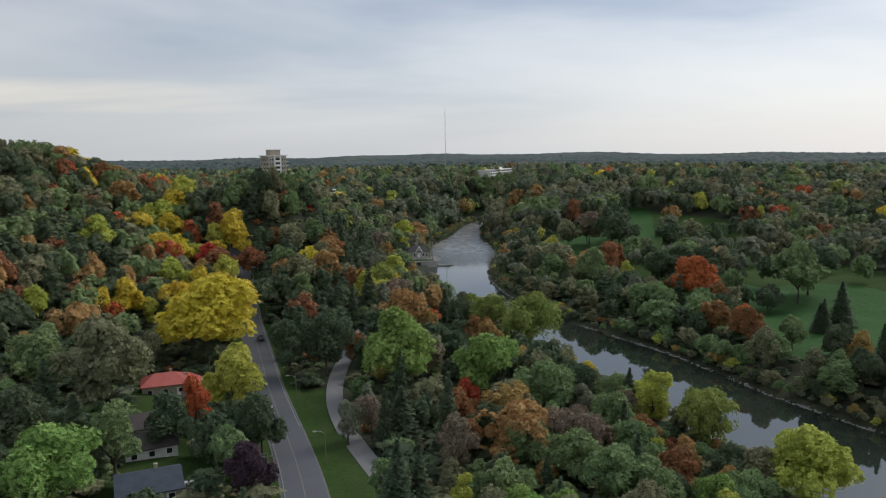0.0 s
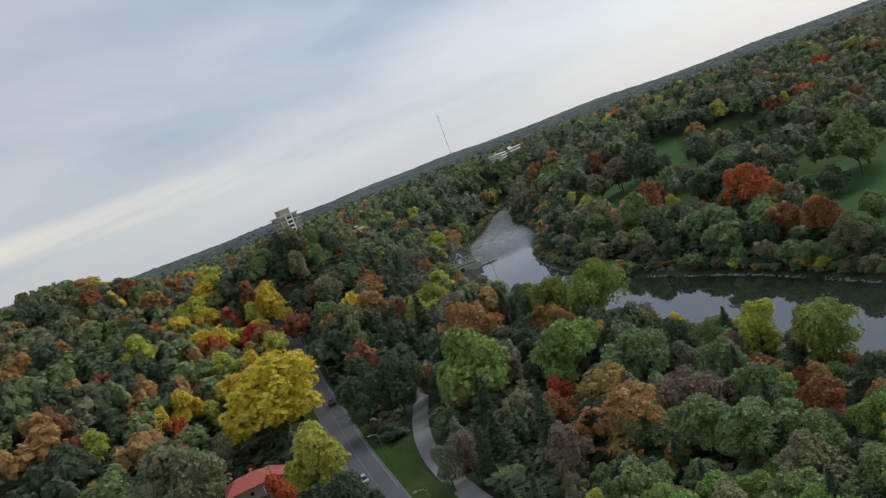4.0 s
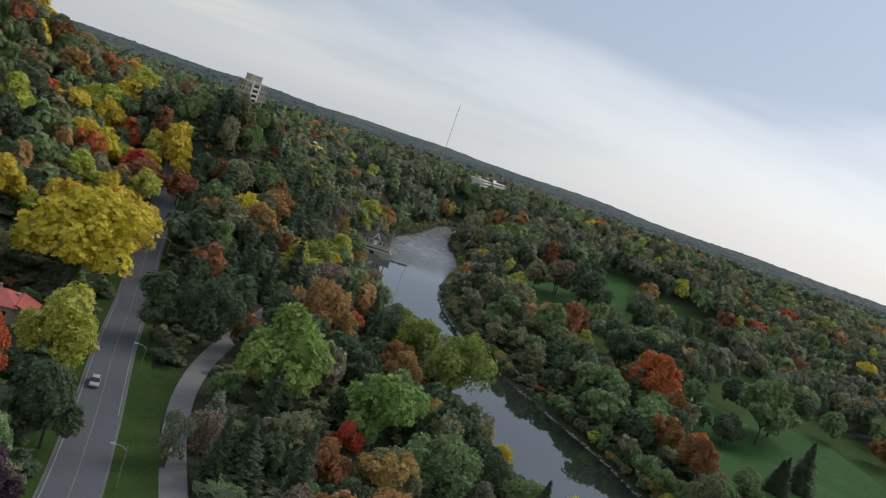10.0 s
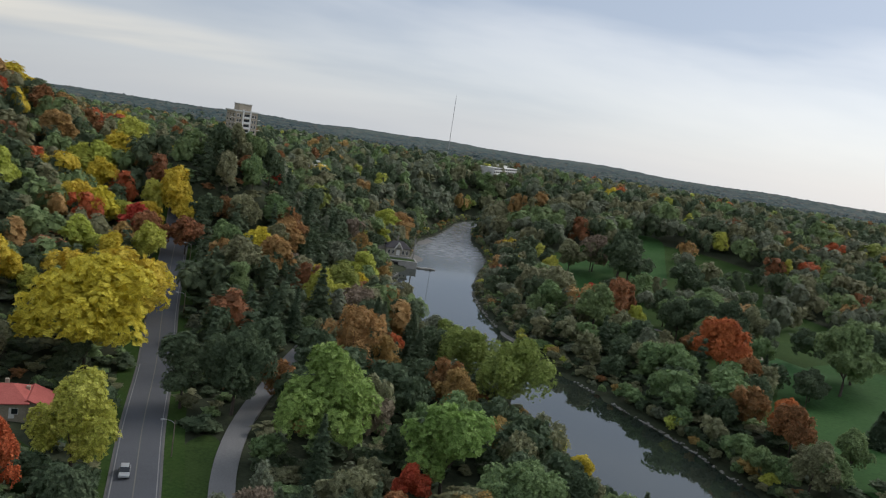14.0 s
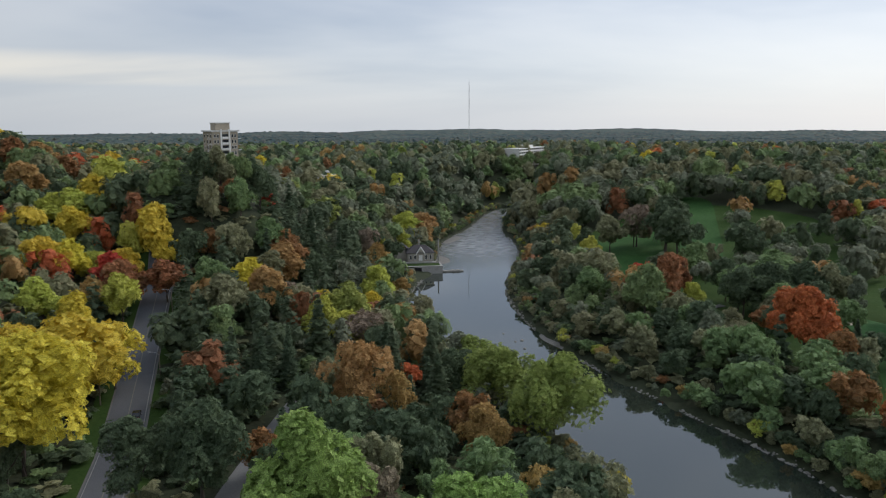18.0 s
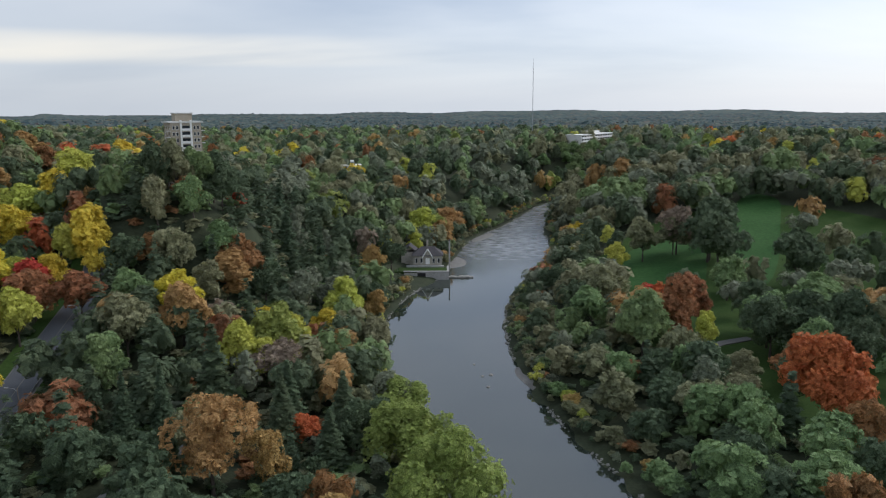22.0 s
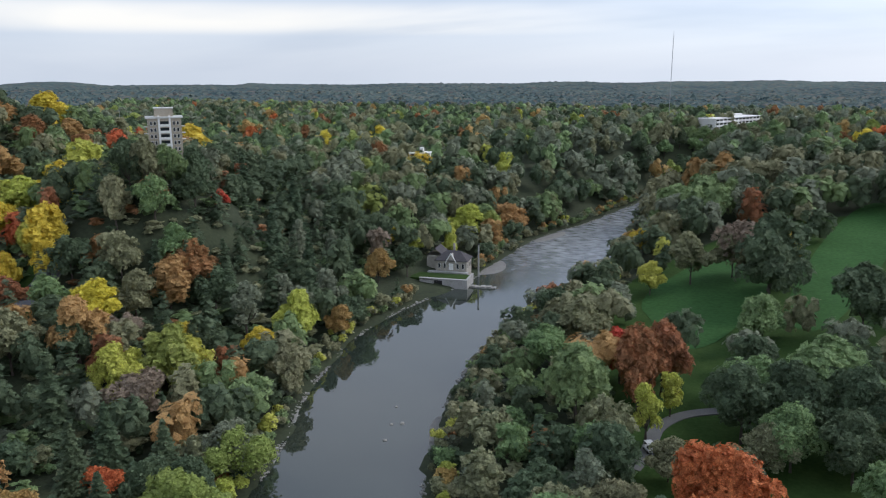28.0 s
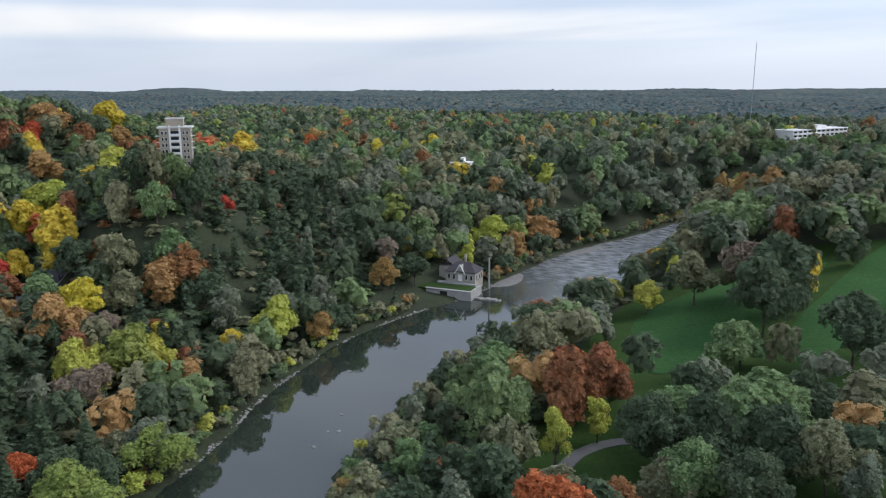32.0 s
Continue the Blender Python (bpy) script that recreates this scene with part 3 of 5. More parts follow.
def ball(rng, c, r, m=4, k=5):
    """A rough low ball of quads: the dense inside of a crown."""
    t, u = np.linspace(0.3, np.pi - 0.5, m), np.arange(k) * np.pi * 2 / k
    g = np.stack([np.sin(t)[:, None] * np.cos(u), np.sin(t)[:, None] * np.sin(u), np.cos(t)[:, None] + 0 * u], -1) * r * rng.uniform(0.8, 1.1, (m, k, 1))
    i = np.arange(m * k).reshape(m, k)
    f = np.stack([i[:-1], np.roll(i, -1, 1)[:-1], np.roll(i, -1, 1)[1:], i[1:]], -1).reshape(-1, 4)
    return g.reshape(-1, 3) + c, f[:, ::-1]


def join(chunks):
    vs, fs, n = [], [], 0
    for v, f in chunks:
        vs.append(v); fs.append(f + n); n += len(v)
    return np.concatenate(vs), np.concatenate(fs)


def crown_shape(kind, seed, n, leaf):
    """Vertices and quads of a crown in a unit box: radius 1, from z = 0 to 1."""
    rng = np.random.default_rng(seed)
    chunks = []
    if kind == "spruce":
        lv = max(7, int(n / 60))
        P, N, O = [], [], []
        for k in range(lv):
            h = (k + 0.3) / lv
            r = (1 - h) ** 0.9 * rng.uniform(0.82, 1.08)
            m = max(4, int(n / lv * (1.6 * (1 - h) + 0.2)))
            a = rng.uniform(0, 2 * np.pi, m)
            rr = r * rng.uniform(0.25, 1, m) ** 0.6 * (0.82 + 0.22 * np.sin(a * 6 + k * 2.4))
            P.append(np.stack([rr * np.cos(a), rr * np.sin(a), h - 0.10 * rr + rng.uniform(-0.35, 0.35, m) / lv], 1))
            N.append(np.stack([np.cos(a) * 0.35, np.sin(a) * 0.35, 1.0 + 0 * a], 1) + 0.45 * rand_dirs(rng, m))
        P, N = np.concatenate(P), np.concatenate(N)
        N /= np.linalg.norm(N, axis=1, keepdims=True)
        chunks.append(leaf_quads(rng, P, N, leaf * 1.25, 0.26))
        nb = 5 if n > 300 else 2
        for k in range(nb):
            h = (k + 0.4) / (nb + 1)
            v, f = ball(rng, np.array([0, 0, h]), (1 - h) * 0.60)
            v[:, 2] = h + (v[:, 2] - h) * 0.22
            chunks.append((v, f))
        return join(chunks)
    K = {"broad": 26, "round": 20, "tall": 20, "willow": 22, "open": 24}[kind] if n > 300 else 9 if n > 100 else 7
    c = rand_dirs(rng, K) * rng.uniform(0.46, 0.80, (K, 1))
    c[:, 2] = 0.52 + c[:, 2] * 0.46
    if kind == "tall":
        c[:, :2] *= 0.75
        c[:, 2] = rng.uniform(0.15, 0.86, K)
        c[:, :2] *= (1.15 - np.abs(c[:, 2:] - 0.4))
    r = rng.uniform(0.17, 0.33, K) if n > 300 else rng.uniform(0.26, 0.42, K)
    c[0], r[0] = (0, 0, 0.52), 0.46
    c[1], r[1] = (rng.uniform(-0.2, 0.2), rng.uniform(-0.2, 0.2), 0.80), 0.3
    zs = 0.62 if kind != "tall" else 0.42
    w = r ** 2 / (r ** 2).sum()
    P, N = [], []
    for j in range(K):
        m = int(n * w[j] * 1.7) + 2
        d = rand_dirs(rng, m)
        d[:, 2] = np.where(d[:, 2] < -0.45, -d[:, 2], d[:, 2])
        rad = r[j] * rng.uniform(0.80, 1.12, (m, 1)) * (1 + 0.14 * np.sin(5 * d[:, :1] + 3 * d[:, 1:2] * 2 + j))
        p = c[j] + d * rad * (1, 1, zs)
        keep = np.ones(m, bool)
        for k in range(K):
            if k != j:
                keep &= np.linalg.norm((p - c[k]) / (1, 1, zs), axis=1) > r[k] * 0.84
        P.append(p[keep]); N.append(d[keep])
    P, N = np.concatenate(P), np.concatenate(N)
    if kind == "willow":
        fall = rng.uniform(0, 1, len(P)) ** 2 * 0.30 * (np.hypot(P[:, 0], P[:, 1]) > 0.45)
        P[:, 2] -= fall
    if kind == "open":
        ok = np.sin(7 * P[:, 0] + seed) + np.sin(6 * P[:, 1] + 2 * seed) + np.sin(9 * P[:, 2]) > -0.7
        P, N = P[ok], N[ok]
    N = (0.8 if n > 400 else 1.0) * N + (0.62 if n > 400 else 0.40) * rand_dirs(rng, len(N)) + (0, 0, 0.25 if n > 400 else 0.45)
    N /= np.linalg.norm(N, axis=1, keepdims=True)
    chunks.append(leaf_quads(rng, P, N, leaf * 1.22, 0.4 if kind == "tall" else 0.55))
    for j in range(K):
        if j > (9 if n > 300 else 4) or (kind == "open" and j > 3):
            continue
        v, f = ball(rng, c[j], r[j] * ((0.86 if j else 0.95) if n > 300 else 0.97), *((4, 5) if n > 300 else (3, 5)))
        v[:, 2] = c[j][2] + (v[:, 2] - c[j][2]) * zs
        chunks.append((v, f))
    return join(chunks)


NEAR_N = {"broad": 1500, "round": 1380, "tall": 1320, "willow": 1550, "open": 1320, "spruce": 1000}
NEAR_LEAF = {"broad": 0.078, "round": 0.081, "tall": 0.079, "willow": 0.073, "open": 0.073, "spruce": 0.117}
SHAPES, CROWNS, TRUNKS = {}, {}, {}


def crown_mesh(kind, colour, var, fine=False):
    key = (kind, colour, var, fine)
    if key not in CROWNS:
        if (kind, var, fine) not in SHAPES:
            SHAPES[kind, var, fine] = crown_shape(kind, 11 + 7 * var + len(kind), int(NEAR_N[kind] * (2.3 if fine else 1)), NEAR_LEAF[kind] * (0.70 if fine else 1))
        v, f = SHAPES[kind, var, fine]
        CROWNS[key] = mesh_from("crown", v, f, [LEAF[colour]])
    return CROWNS[key]


def trunk_mesh(kind, var):
    """A tapered trunk in a unit height, with limbs that rise into the crown."""
    key = ("spruce" if kind == "spruce" else "broad", var)
    if key not in TRUNKS:
        rng = random.Random(var + 5)
        bm = bmesh.new()
        r0 = 0.018 if key[0] == "spruce" else 0.024
        lean = [(rng.uniform(-0.01, 0.01) * k, rng.uniform(-0.01, 0.01) * k, k * 0.2) for k in range(5)]
        tube(bm, [(0, 0, -0.06)] + lean, [r0 * 1.35] + [r0 * (1 - 0.19 * k) for k in range(5)], 7)
        if key[0] == "broad":
            for k in range(6):
                a, z = k * 1.05 + rng.uniform(-0.3, 0.3), rng.uniform(0.26, 0.5)
                d = rng.uniform(0.14, 0.26)
                tube(bm, [(0, 0, z), (d * 0.5 * math.cos(a), d * 0.5 * math.sin(a), z + 0.12), (d * math.cos(a), d * math.sin(a), z + 0.30)], [r0 * 0.5, r0 * 0.36, r0 * 0.12], 5)
        me = bpy.data.meshes.new("trunk")
        bm.to_mesh(me); bm.free()
        me.materials.append(BARK)
        TRUNKS[key] = me
    return TRUNKS[key]


WORDS = {"dark": "dark green", "green": "green", "bright": "bright green", "olive": "olive green", "grey": "dull grey-green", "lime": "yellow-green", "gold": "golden yellow", "amber": "orange-tan",
         "rust": "rusty brown-orange", "russet": "orange-red", "red": "bright red", "mauve": "thinning mauve-brown", "plum": "dark purple", "spruce": "dark blue-green", "willow": "pale green"}
KIND = {"broad": "broadleaf_tree", "round": "maple_tree", "tall": "tall_tree", "willow": "willow_tree", "open": "thin_tree", "spruce": "spruce_tree"}
TREE_SPOTS = []


def tree(x, y, height, width, kind, colour, var=0, low=0.18, spot="in the wood", fine=False):
    """One tree: a trunk and its crown, which starts at the share `low` of the height."""
    z = float(land(x, y))
    name = KIND[kind]
    said = name.replace("_tree", "").replace("_", " ")
    turn = (x * 37.0 + y * 53.0) % 360
    root = thing(name, f"{said} tree with {WORDS[colour]} foliage {spot}", "tree", loc=(x, y, z), rz=turn)
    t = new("trunk", trunk_mesh(kind, var))
    t.parent, t.scale = root, (height * 0.9, height * 0.9, height * 0.9)
    c = new("crown", crown_mesh(kind, colour, var, fine))
    c.parent, c.location, c.scale = root, (0, 0, height * low), (width / 2, width / 2, height * (1 - low))
    TREE_SPOTS.append((x, y, width / 2))
    return root


# the line under the flight, for how finely trees are built
WAY = np.array([(0, 0), (1, 20), (4, 37), (5, 56), (12, 94), (38, 125), (66, 159), (100, 184), (143, 207)], float)

# trees that stand out: x, y, height, crown width, shape, colour, start of the crown
HEROES = {
    ("broad", "bright"): [(-64.9, 118.9, 16.5, 18.3), (-12.2, 197.4, 23.4, 23.4), (11.1, 194.7, 18.6, 17.8)],
    ("tall", "green"): [(-62.5, 138.2, 16.5, 13.7), (-52.6, 282.3, 14.5, 12.1), (-51.4, 278.3, 16, 10.7)],
    ("round", "olive"): [(-79.1, 175.5, 22.4, 23.5), (15.3, 173.3, 12.4, 12.4), (-55.8, 295.7, 16, 16), (-4.1, 331.6, 12.8, 12.8), (82.2, 299.4, 10.8, 12), (74.8, 454.5, 17.3, 17.3), (103.8, 329.5, 10.2, 11.4), (100.7, 202.8, 11.3, 9.4), (87.8, 320.9, 8.3, 10.4), (-155.1, 371.4, 12.7, 14.1), (87.5, 463.1, 17.4, 17.4), (-78.8, 364.6, 18.4, 12.9), (-77.2, 348.7, 15.4, 12.5), (-67.4, 340, 15.3, 13.4), (-53.6, 331, 14, 13.1)],
    ("round", "lime"): [(-51, 178.8, 17, 17), (65.8, 132.6, 16.9, 19.9), (-130.8, 361.5, 15.9, 17.6), (-100.1, 337.7, 12.4, 12.4), (-105.4, 321.8, 10.9, 10.9), (-84.7, 295.7, 14.9, 12.5), (-32.2, 308, 9.7, 9.7), (-35.1, 461.7, 7.7, 8.6), (-26.5, 495.3, 17.1, 19), (-23.5, 317.6, 12.8, 12.8), (47.5, 451.2, 9, 9), (63.6, 440.1, 11.2, 11.2), (-127.6, 384.7, 22.6, 25.1), (-134.2, 296.2, 16.2, 18), (-136.4, 356.1, 13.5, 15), (-117.1, 216.3, 10.3, 10.3), (-22.7, 361.1, 16, 16), (-100.9, 285.3, 14.3, 14.3), (-31.3, 301.1, 13.2, 11.9), (-22.6, 300.1, 11.9, 12.4)],
    ("round", "dark"): [(-38, 152.5, 13.4, 12.3), (-57.5, 154.8, 12.9, 11.8), (125.4, 288.3, 9.9, 12.3), (114.5, 217.8, 11.4, 14.3)],
    ("round", "plum"): [(-34.6, 130.1, 10.7, 10.7)],
    ("tall", "lime"): [(-95.7, 245.4, 12.1, 8), (48.5, 172.6, 16.1, 12.9), (-24, 470.8, 11.4, 9.5), (81.4, 333.9, 14.7, 8.6), (83.9, 349.2, 11.5, 7.2)],
    ("tall", "dark"): [(-44.3, 212.2, 18.1, 15.8), (-68.4, 215.4, 13.4, 9.5)],
    ("open", "grey"): [(-20.9, 158.9, 10.4, 7)],
    ("open", "amber"): [(13.1, 147.1, 15, 16.7), (14.5, 171.1, 12.1, 13.5), (-13.5, 253, 18.7, 18.7), (-5.1, 257.8, 11.9, 10)],
    ("open", "willow"): [(57.2, 160.3, 15.6, 14.2), (57.4, 163.6, 13.9, 13.9)],
    ("round", "gold"): [(39.6, 208.4, 7.7, 8.5), (-102.5, 243.7, 15.7, 14.2), (-137.8, 395, 15.9, 17.6), (-131.2, 375.9, 17.6, 19.6), (-35.9, 330.8, 8.6, 8.6), (-23.5, 343.1, 9.2, 10.2), (-179.5, 496.3, 20.5, 22.7), (-202.1, 498.9, 11.3, 12.6), (-123.4, 343.7, 15.6, 15.6), (-93.6, 336.9, 17.8, 17.8), (-86.6, 332.2, 12.9, 11.7), (-43.3, 456.5, 9.4, 8.5), (37.1, 223.4, 6.7, 6.7), (-115.5, 312.8, 14.4, 16), (-110, 317.9, 13.3, 14.7), (-91.9, 282, 14.1, 14.1), (-96.3, 325.4, 12.2, 10.2), (-56.3, 320.4, 13.2, 14.7), (-211.5, 434.3, 17.3, 24.6)],
    ("round", "rust"): [(47.1, 153.7, 5.8, 5.8), (3.1, 169, 11.2, 11.2), (-52.2, 352.5, 15.8, 17.6), (-75.4, 339.2, 9.5, 10.6), (-90.5, 309.1, 14.4, 15.9), (-78.7, 311.8, 12.7, 14.1), (76.8, 349.3, 19.1, 15.9), (96.6, 238, 13.4, 12.2), (48, 156.9, 5.2, 5.2), (101.2, 280.9, 12.9, 12.9), (80.1, 360.6, 18.7, 15.7), (99.1, 321, 8.8, 11), (-177.3, 401.5, 13.1, 14.6), (-160.1, 410.4, 13.2, 14.6), (-72.9, 360.4, 9.7, 10.8), (-132.1, 369.1, 10.4, 11.6)],
    ("round", "russet"): [(98.8, 248.6, 11.2, 11.2), (99.7, 297, 20.9, 19.9)],
    ("broad", "dark"): [(-34, 214.3, 18.9, 15.8), (-84.2, 145.9, 15.5, 15.5), (-26.9, 438.2, 13.1, 13.1), (-18.9, 379.6, 11.3, 12.4), (-46.5, 305.9, 13.6, 11.3), (100.9, 454.6, 19.2, 20.2), (99.7, 451.9, 26.7, 24.4), (100.4, 364.9, 16, 14.6), (125, 418.1, 21.1, 21.1), (41, 406.7, 11, 13), (121.7, 282.8, 10.3, 10.3), (151.2, 313.1, 22.7, 25.3), (99, 342.2, 17.3, 15.7), (109, 344.4, 18.1, 16.5), (118.7, 346.3, 17.8, 16.1), (118.8, 333.3, 14, 14), (121.5, 377, 14, 14), (5.4, 275.1, 12.6, 10.4), (9.9, 282.1, 10.7, 10.7), (100.5, 433.2, 24.1, 21.9), (-84.1, 361.7, 17.8, 12.9), (-72.9, 377, 17.1, 13.1), (-66.8, 370.7, 16.1, 13.1), (-79.4, 333.4, 14.1, 13.2), (-45.2, 352.8, 14.5, 13.5)],
    ("spruce", "spruce"): [(-9.4, 160.2, 13.5, 12.3), (-7.7, 116.8, 15.9, 9.9), (0.7, 154.8, 18.6, 9.3), (-12.8, 158.1, 13.5, 8.3), (-44.7, 265.3, 15.7, 8.7), (-37.6, 264.8, 15.3, 7.7), (-32.5, 269.9, 15.8, 7.9), (-22.1, 254.3, 13.8, 6.9), (-42.8, 396.9, 21.5, 9.8), (-47.8, 360.5, 18.8, 10.4), (-52.2, 349.9, 18.6, 9.4), (-57.3, 343.5, 18, 10.1), (-44.1, 421.6, 19.1, 10.6), (-52.7, 390.7, 20.9, 11.6), (-70.1, 427.6, 24.3, 13.5), (-89.1, 422, 24.7, 13.8), (121.6, 313.9, 7.6, 5.4), (127.9, 252.8, 12, 9.2), (138.5, 262, 16.3, 13.6), (126.9, 253.5, 10.6, 8.8), (116.4, 305, 6.8, 4.8), (-11, 185.9, 15, 8.3), (-4.4, 122.2, 13.6, 7.6)],
    ("open", "mauve"): [(-16.3, 163.7, 10.4, 8.8), (-19.5, 297.8, 12.8, 16), (88.9, 463.5, 21.1, 21.1)],
    ("broad", "green"): [(24.3, 180.9, 14.9, 16.5), (17.2, 144.9, 12.5, 14), (-97.5, 178.3, 15.8, 15.8), (31.5, 131.4, 12.4, 13.9), (25.4, 140.5, 12.3, 13.7), (115.7, 357.2, 19.5, 21.6), (100.1, 351, 15.9, 15.9), (65.9, 336.6, 19.8, 18), (53, 360.7, 14, 15), (108.4, 333.7, 13.5, 13.5), (99.5, 408.8, 12.9, 12.9), (-74.9, 369.7, 18, 13), (-69.6, 356.7, 14.7, 12.7), (-58.7, 353, 14.6, 13.6), (-67, 316.4, 13.6, 12.7)],
    ("willow", "willow"): [(28.5, 248.9, 20.7, 20.7), (18.6, 272, 15.5, 19.5), (-26.5, 314.5, 16.3, 18.1), (10.5, 293.9, 11.8, 14.8)],
    ("willow", "grey"): [(7.9, 295.1, 12.2, 13.6), (-29.9, 370.5, 12.6, 15.9)],
    ("round", "amber"): [(14.3, 238.9, 12, 12), (-48.3, 307.9, 17, 17), (-94.2, 300.6, 11.3, 11.3), (-31.7, 424.4, 12.2, 12.2), (-18.6, 529.6, 16.3, 20.4), (-16.2, 372.6, 10.2, 10.2), (116.8, 210.3, 11, 9.2), (-153.8, 368.2, 16.6, 20.7), (-107.6, 191, 8.5, 8.5), (-53.4, 343.5, 14.6, 18.3), (-194.6, 396, 15.6, 19.6), (-175.6, 419.8, 13.7, 15.3)],
    ("open", "gold"): [(-71.6, 262.3, 15.5, 15.5), (-107.4, 231.1, 12.2, 11.1), (-87.6, 252.8, 17.8, 18.9)],
    ("open", "lime"): [(-77.9, 256.6, 15.8, 14.3)],
    ("round", "red"): [(-98.5, 318.8, 12.1, 13.5), (-24.8, 324.2, 6.9, 5.3), (-5.2, 274.4, 7.8, 9.8), (71.2, 364.1, 14, 11.7), (5.3, 187.9, 8.3, 8.3), (69.7, 364, 13.7, 11.9), (-186.2, 383.6, 10.6, 11.7), (-67.3, 382.5, 7.3, 8.1)],
    ("tall", "grey"): [(-33, 350.8, 17.1, 13.2)],
    ("round", "green"): [(98.1, 399.1, 14.9, 14.9), (100, 407.6, 11.8, 13.1), (140.1, 298.2, 23.5, 23.5)],
    ("broad", "olive"): [(57.4, 377.7, 16.4, 16.4), (128.1, 346.4, 17.2, 15.6)],
    ("broad", "gold"): [(-74.1, 247.8, 23, 27.1), (-69.1, 221.5, 27.7, 32.6)],
    ("tall", "olive"): [(-81.8, 208.4, 12.9, 9.3)],
    ("spruce", "dark"): [(-88.3, 164.4, 15.5, 11.1), (-68.2, 136.4, 17.6, 13.5), (-28.1, 283.8, 19.9, 13.2), (-7.9, 271.5, 17.5, 11.7), (-10.5, 281.5, 15.9, 11.3), (0.5, 284.9, 14.5, 11.2), (3.3, 267.2, 13.3, 11)],
    ("round", "mauve"): [(2, 142.8, 11.9, 9.9)],
    ("tall", "red"): [(-55, 164, 15.5, 9.5)],
}
SCREEN = np.random.default_rng(17)
for k in range(24):
    f, o = k % 12 / 11, 13 + 13 * (k // 12)
    HEROES[("broad", "green") if k % 3 else ("round", "olive")].append((28 + 44 * f + 0.91 * o + SCREEN.uniform(-2, 2), 748 + 98 * f - 0.41 * o + SCREEN.uniform(-2, 2), SCREEN.uniform(11, 14.5) - 3 * (k // 12), SCREEN.uniform(12, 15)))
for x, y in ((20, 742), (12, 732), (28, 756), (34, 766), (42, 772), (50, 770), (38, 758), (46, 760), (56, 778), (26, 768)):
    HEROES["broad", "green" if y % 3 else "dark"].append((x, y, SCREEN.uniform(11, 14), SCREEN.uniform(12, 15)))
HERO_COUNT = 0
for (kind, colour), spots in HEROES.items():
    for k, (x, y, h, w) in enumerate(spots):
        tree(x, y, h, w, kind, colour, k % 3, 0.05 if kind == "spruce" else 0.12, "standing out from the wood", bool(np.hypot(WAY[:, 0] - x, WAY[:, 1] - y).min() < 150))
        HERO_COUNT += 1



def forest_free(x, y):
    """Where a forest tree may stand."""
    dl, sl = line_dist(x, y, LEFT_BANK)
    dr, sr = line_dist(x, y, RIGHT_BANK)
    dro, _ = line_dist(x, y, ROAD_SEEN)
    dtr, _ = line_dist(x, y, TRAIL)
    ok = ((sl > 0) & (dl > 3.5)) | ((sr < 0) & (dr > 4.5))
    ok &= (dro > 7.2) & (dtr > 4.2)
    ok &= ~in_poly(x, y, GOLF)
    for poly in CLEAR:
        ok &= ~in_poly(x, y, poly)
    return ok


CART_CLEAR = [(72.5, 328.4), (71.9, 349.2), (93, 351.7), (100.1, 336.6), (92.4, 325)]
CLEAR = [[(-11.5, 61.4), (-23.4, 145.1), (-32.6, 171.4), (-38.8, 195.2), (-35.2, 203.2), (-30.8, 198.4), (-23.9, 176.1), (-15.7, 152.0), (-2.5, 69.5)], [(-81.0, 202.7), (-63.2, 204.8), (-61.0, 174.2), (-46.1, 141.6), (-43.4, 121.8), (-59.5, 119.0), (-65.0, 157.4), (-78.2, 184.3)], [(-33.6, 420.6), (-9.5, 420.5), (-7.4, 468.4), (-31.5, 462.5)]]
LEFT_MIX = [("broad", "dark", 0.42), ("broad", "green", 0.14), ("round", "olive", 0.10), ("tall", "grey", 0.03), ("spruce", "spruce", 0.20), ("round", "rust", 0.03), ("open", "mauve", 0.04), ("round", "amber", 0.02), ("round", "russet", 0.015), ("tall", "lime", 0.006)]
HILL_MIX = [("broad", "dark", 0.34), ("broad", "green", 0.24), ("round", "olive", 0.14), ("round", "rust", 0.06), ("round", "russet", 0.035), ("round", "amber", 0.075), ("tall", "lime", 0.015), ("round", "gold", 0.02), ("tall", "grey", 0.02), ("round", "red", 0.005)]
NEAR_MIX = [("broad", "green", 0.30), ("broad", "bright", 0.10), ("round", "olive", 0.17), ("broad", "dark", 0.20), ("spruce", "spruce", 0.08), ("open", "mauve", 0.05), ("round", "amber", 0.03), ("round", "rust", 0.03), ("tall", "lime", 0.04)]
PINE_MIX = [("spruce", "spruce", 0.72), ("broad", "dark", 0.18), ("tall", "grey", 0.08), ("round", "rust", 0.02)]
RIGHT_MIX = [("broad", "dark", 0.34), ("broad", "green", 0.34), ("round", "olive", 0.17), ("tall", "grey", 0.08), ("round", "rust", 0.008), ("tall", "lime", 0.012), ("spruce", "spruce", 0.02), ("round", "amber", 0.005)]
# the larger grey-green share paints distance haze into the far trees
FAR_MIX = [("broad", "dark", 0.26), ("broad", "green", 0.20), ("round", "olive", 0.20), ("round", "grey", 0.22), ("round", "willow", 0.02), ("round", "rust", 0.018), ("round", "amber", 0.03), ("tall", "lime", 0.012), ("round", "russet", 0.005), ("round", "gold", 0.006)]


def pick(mix, u):
    s = 0.0
    for kind, colour, w in mix:
        s += w
        if u < s:
            return kind, colour
    return mix[0][:2]


def colour_near(x, y):
    """The strongest autumn colours stay out of the first stretch of wood."""
    return y < 170 and x > -30


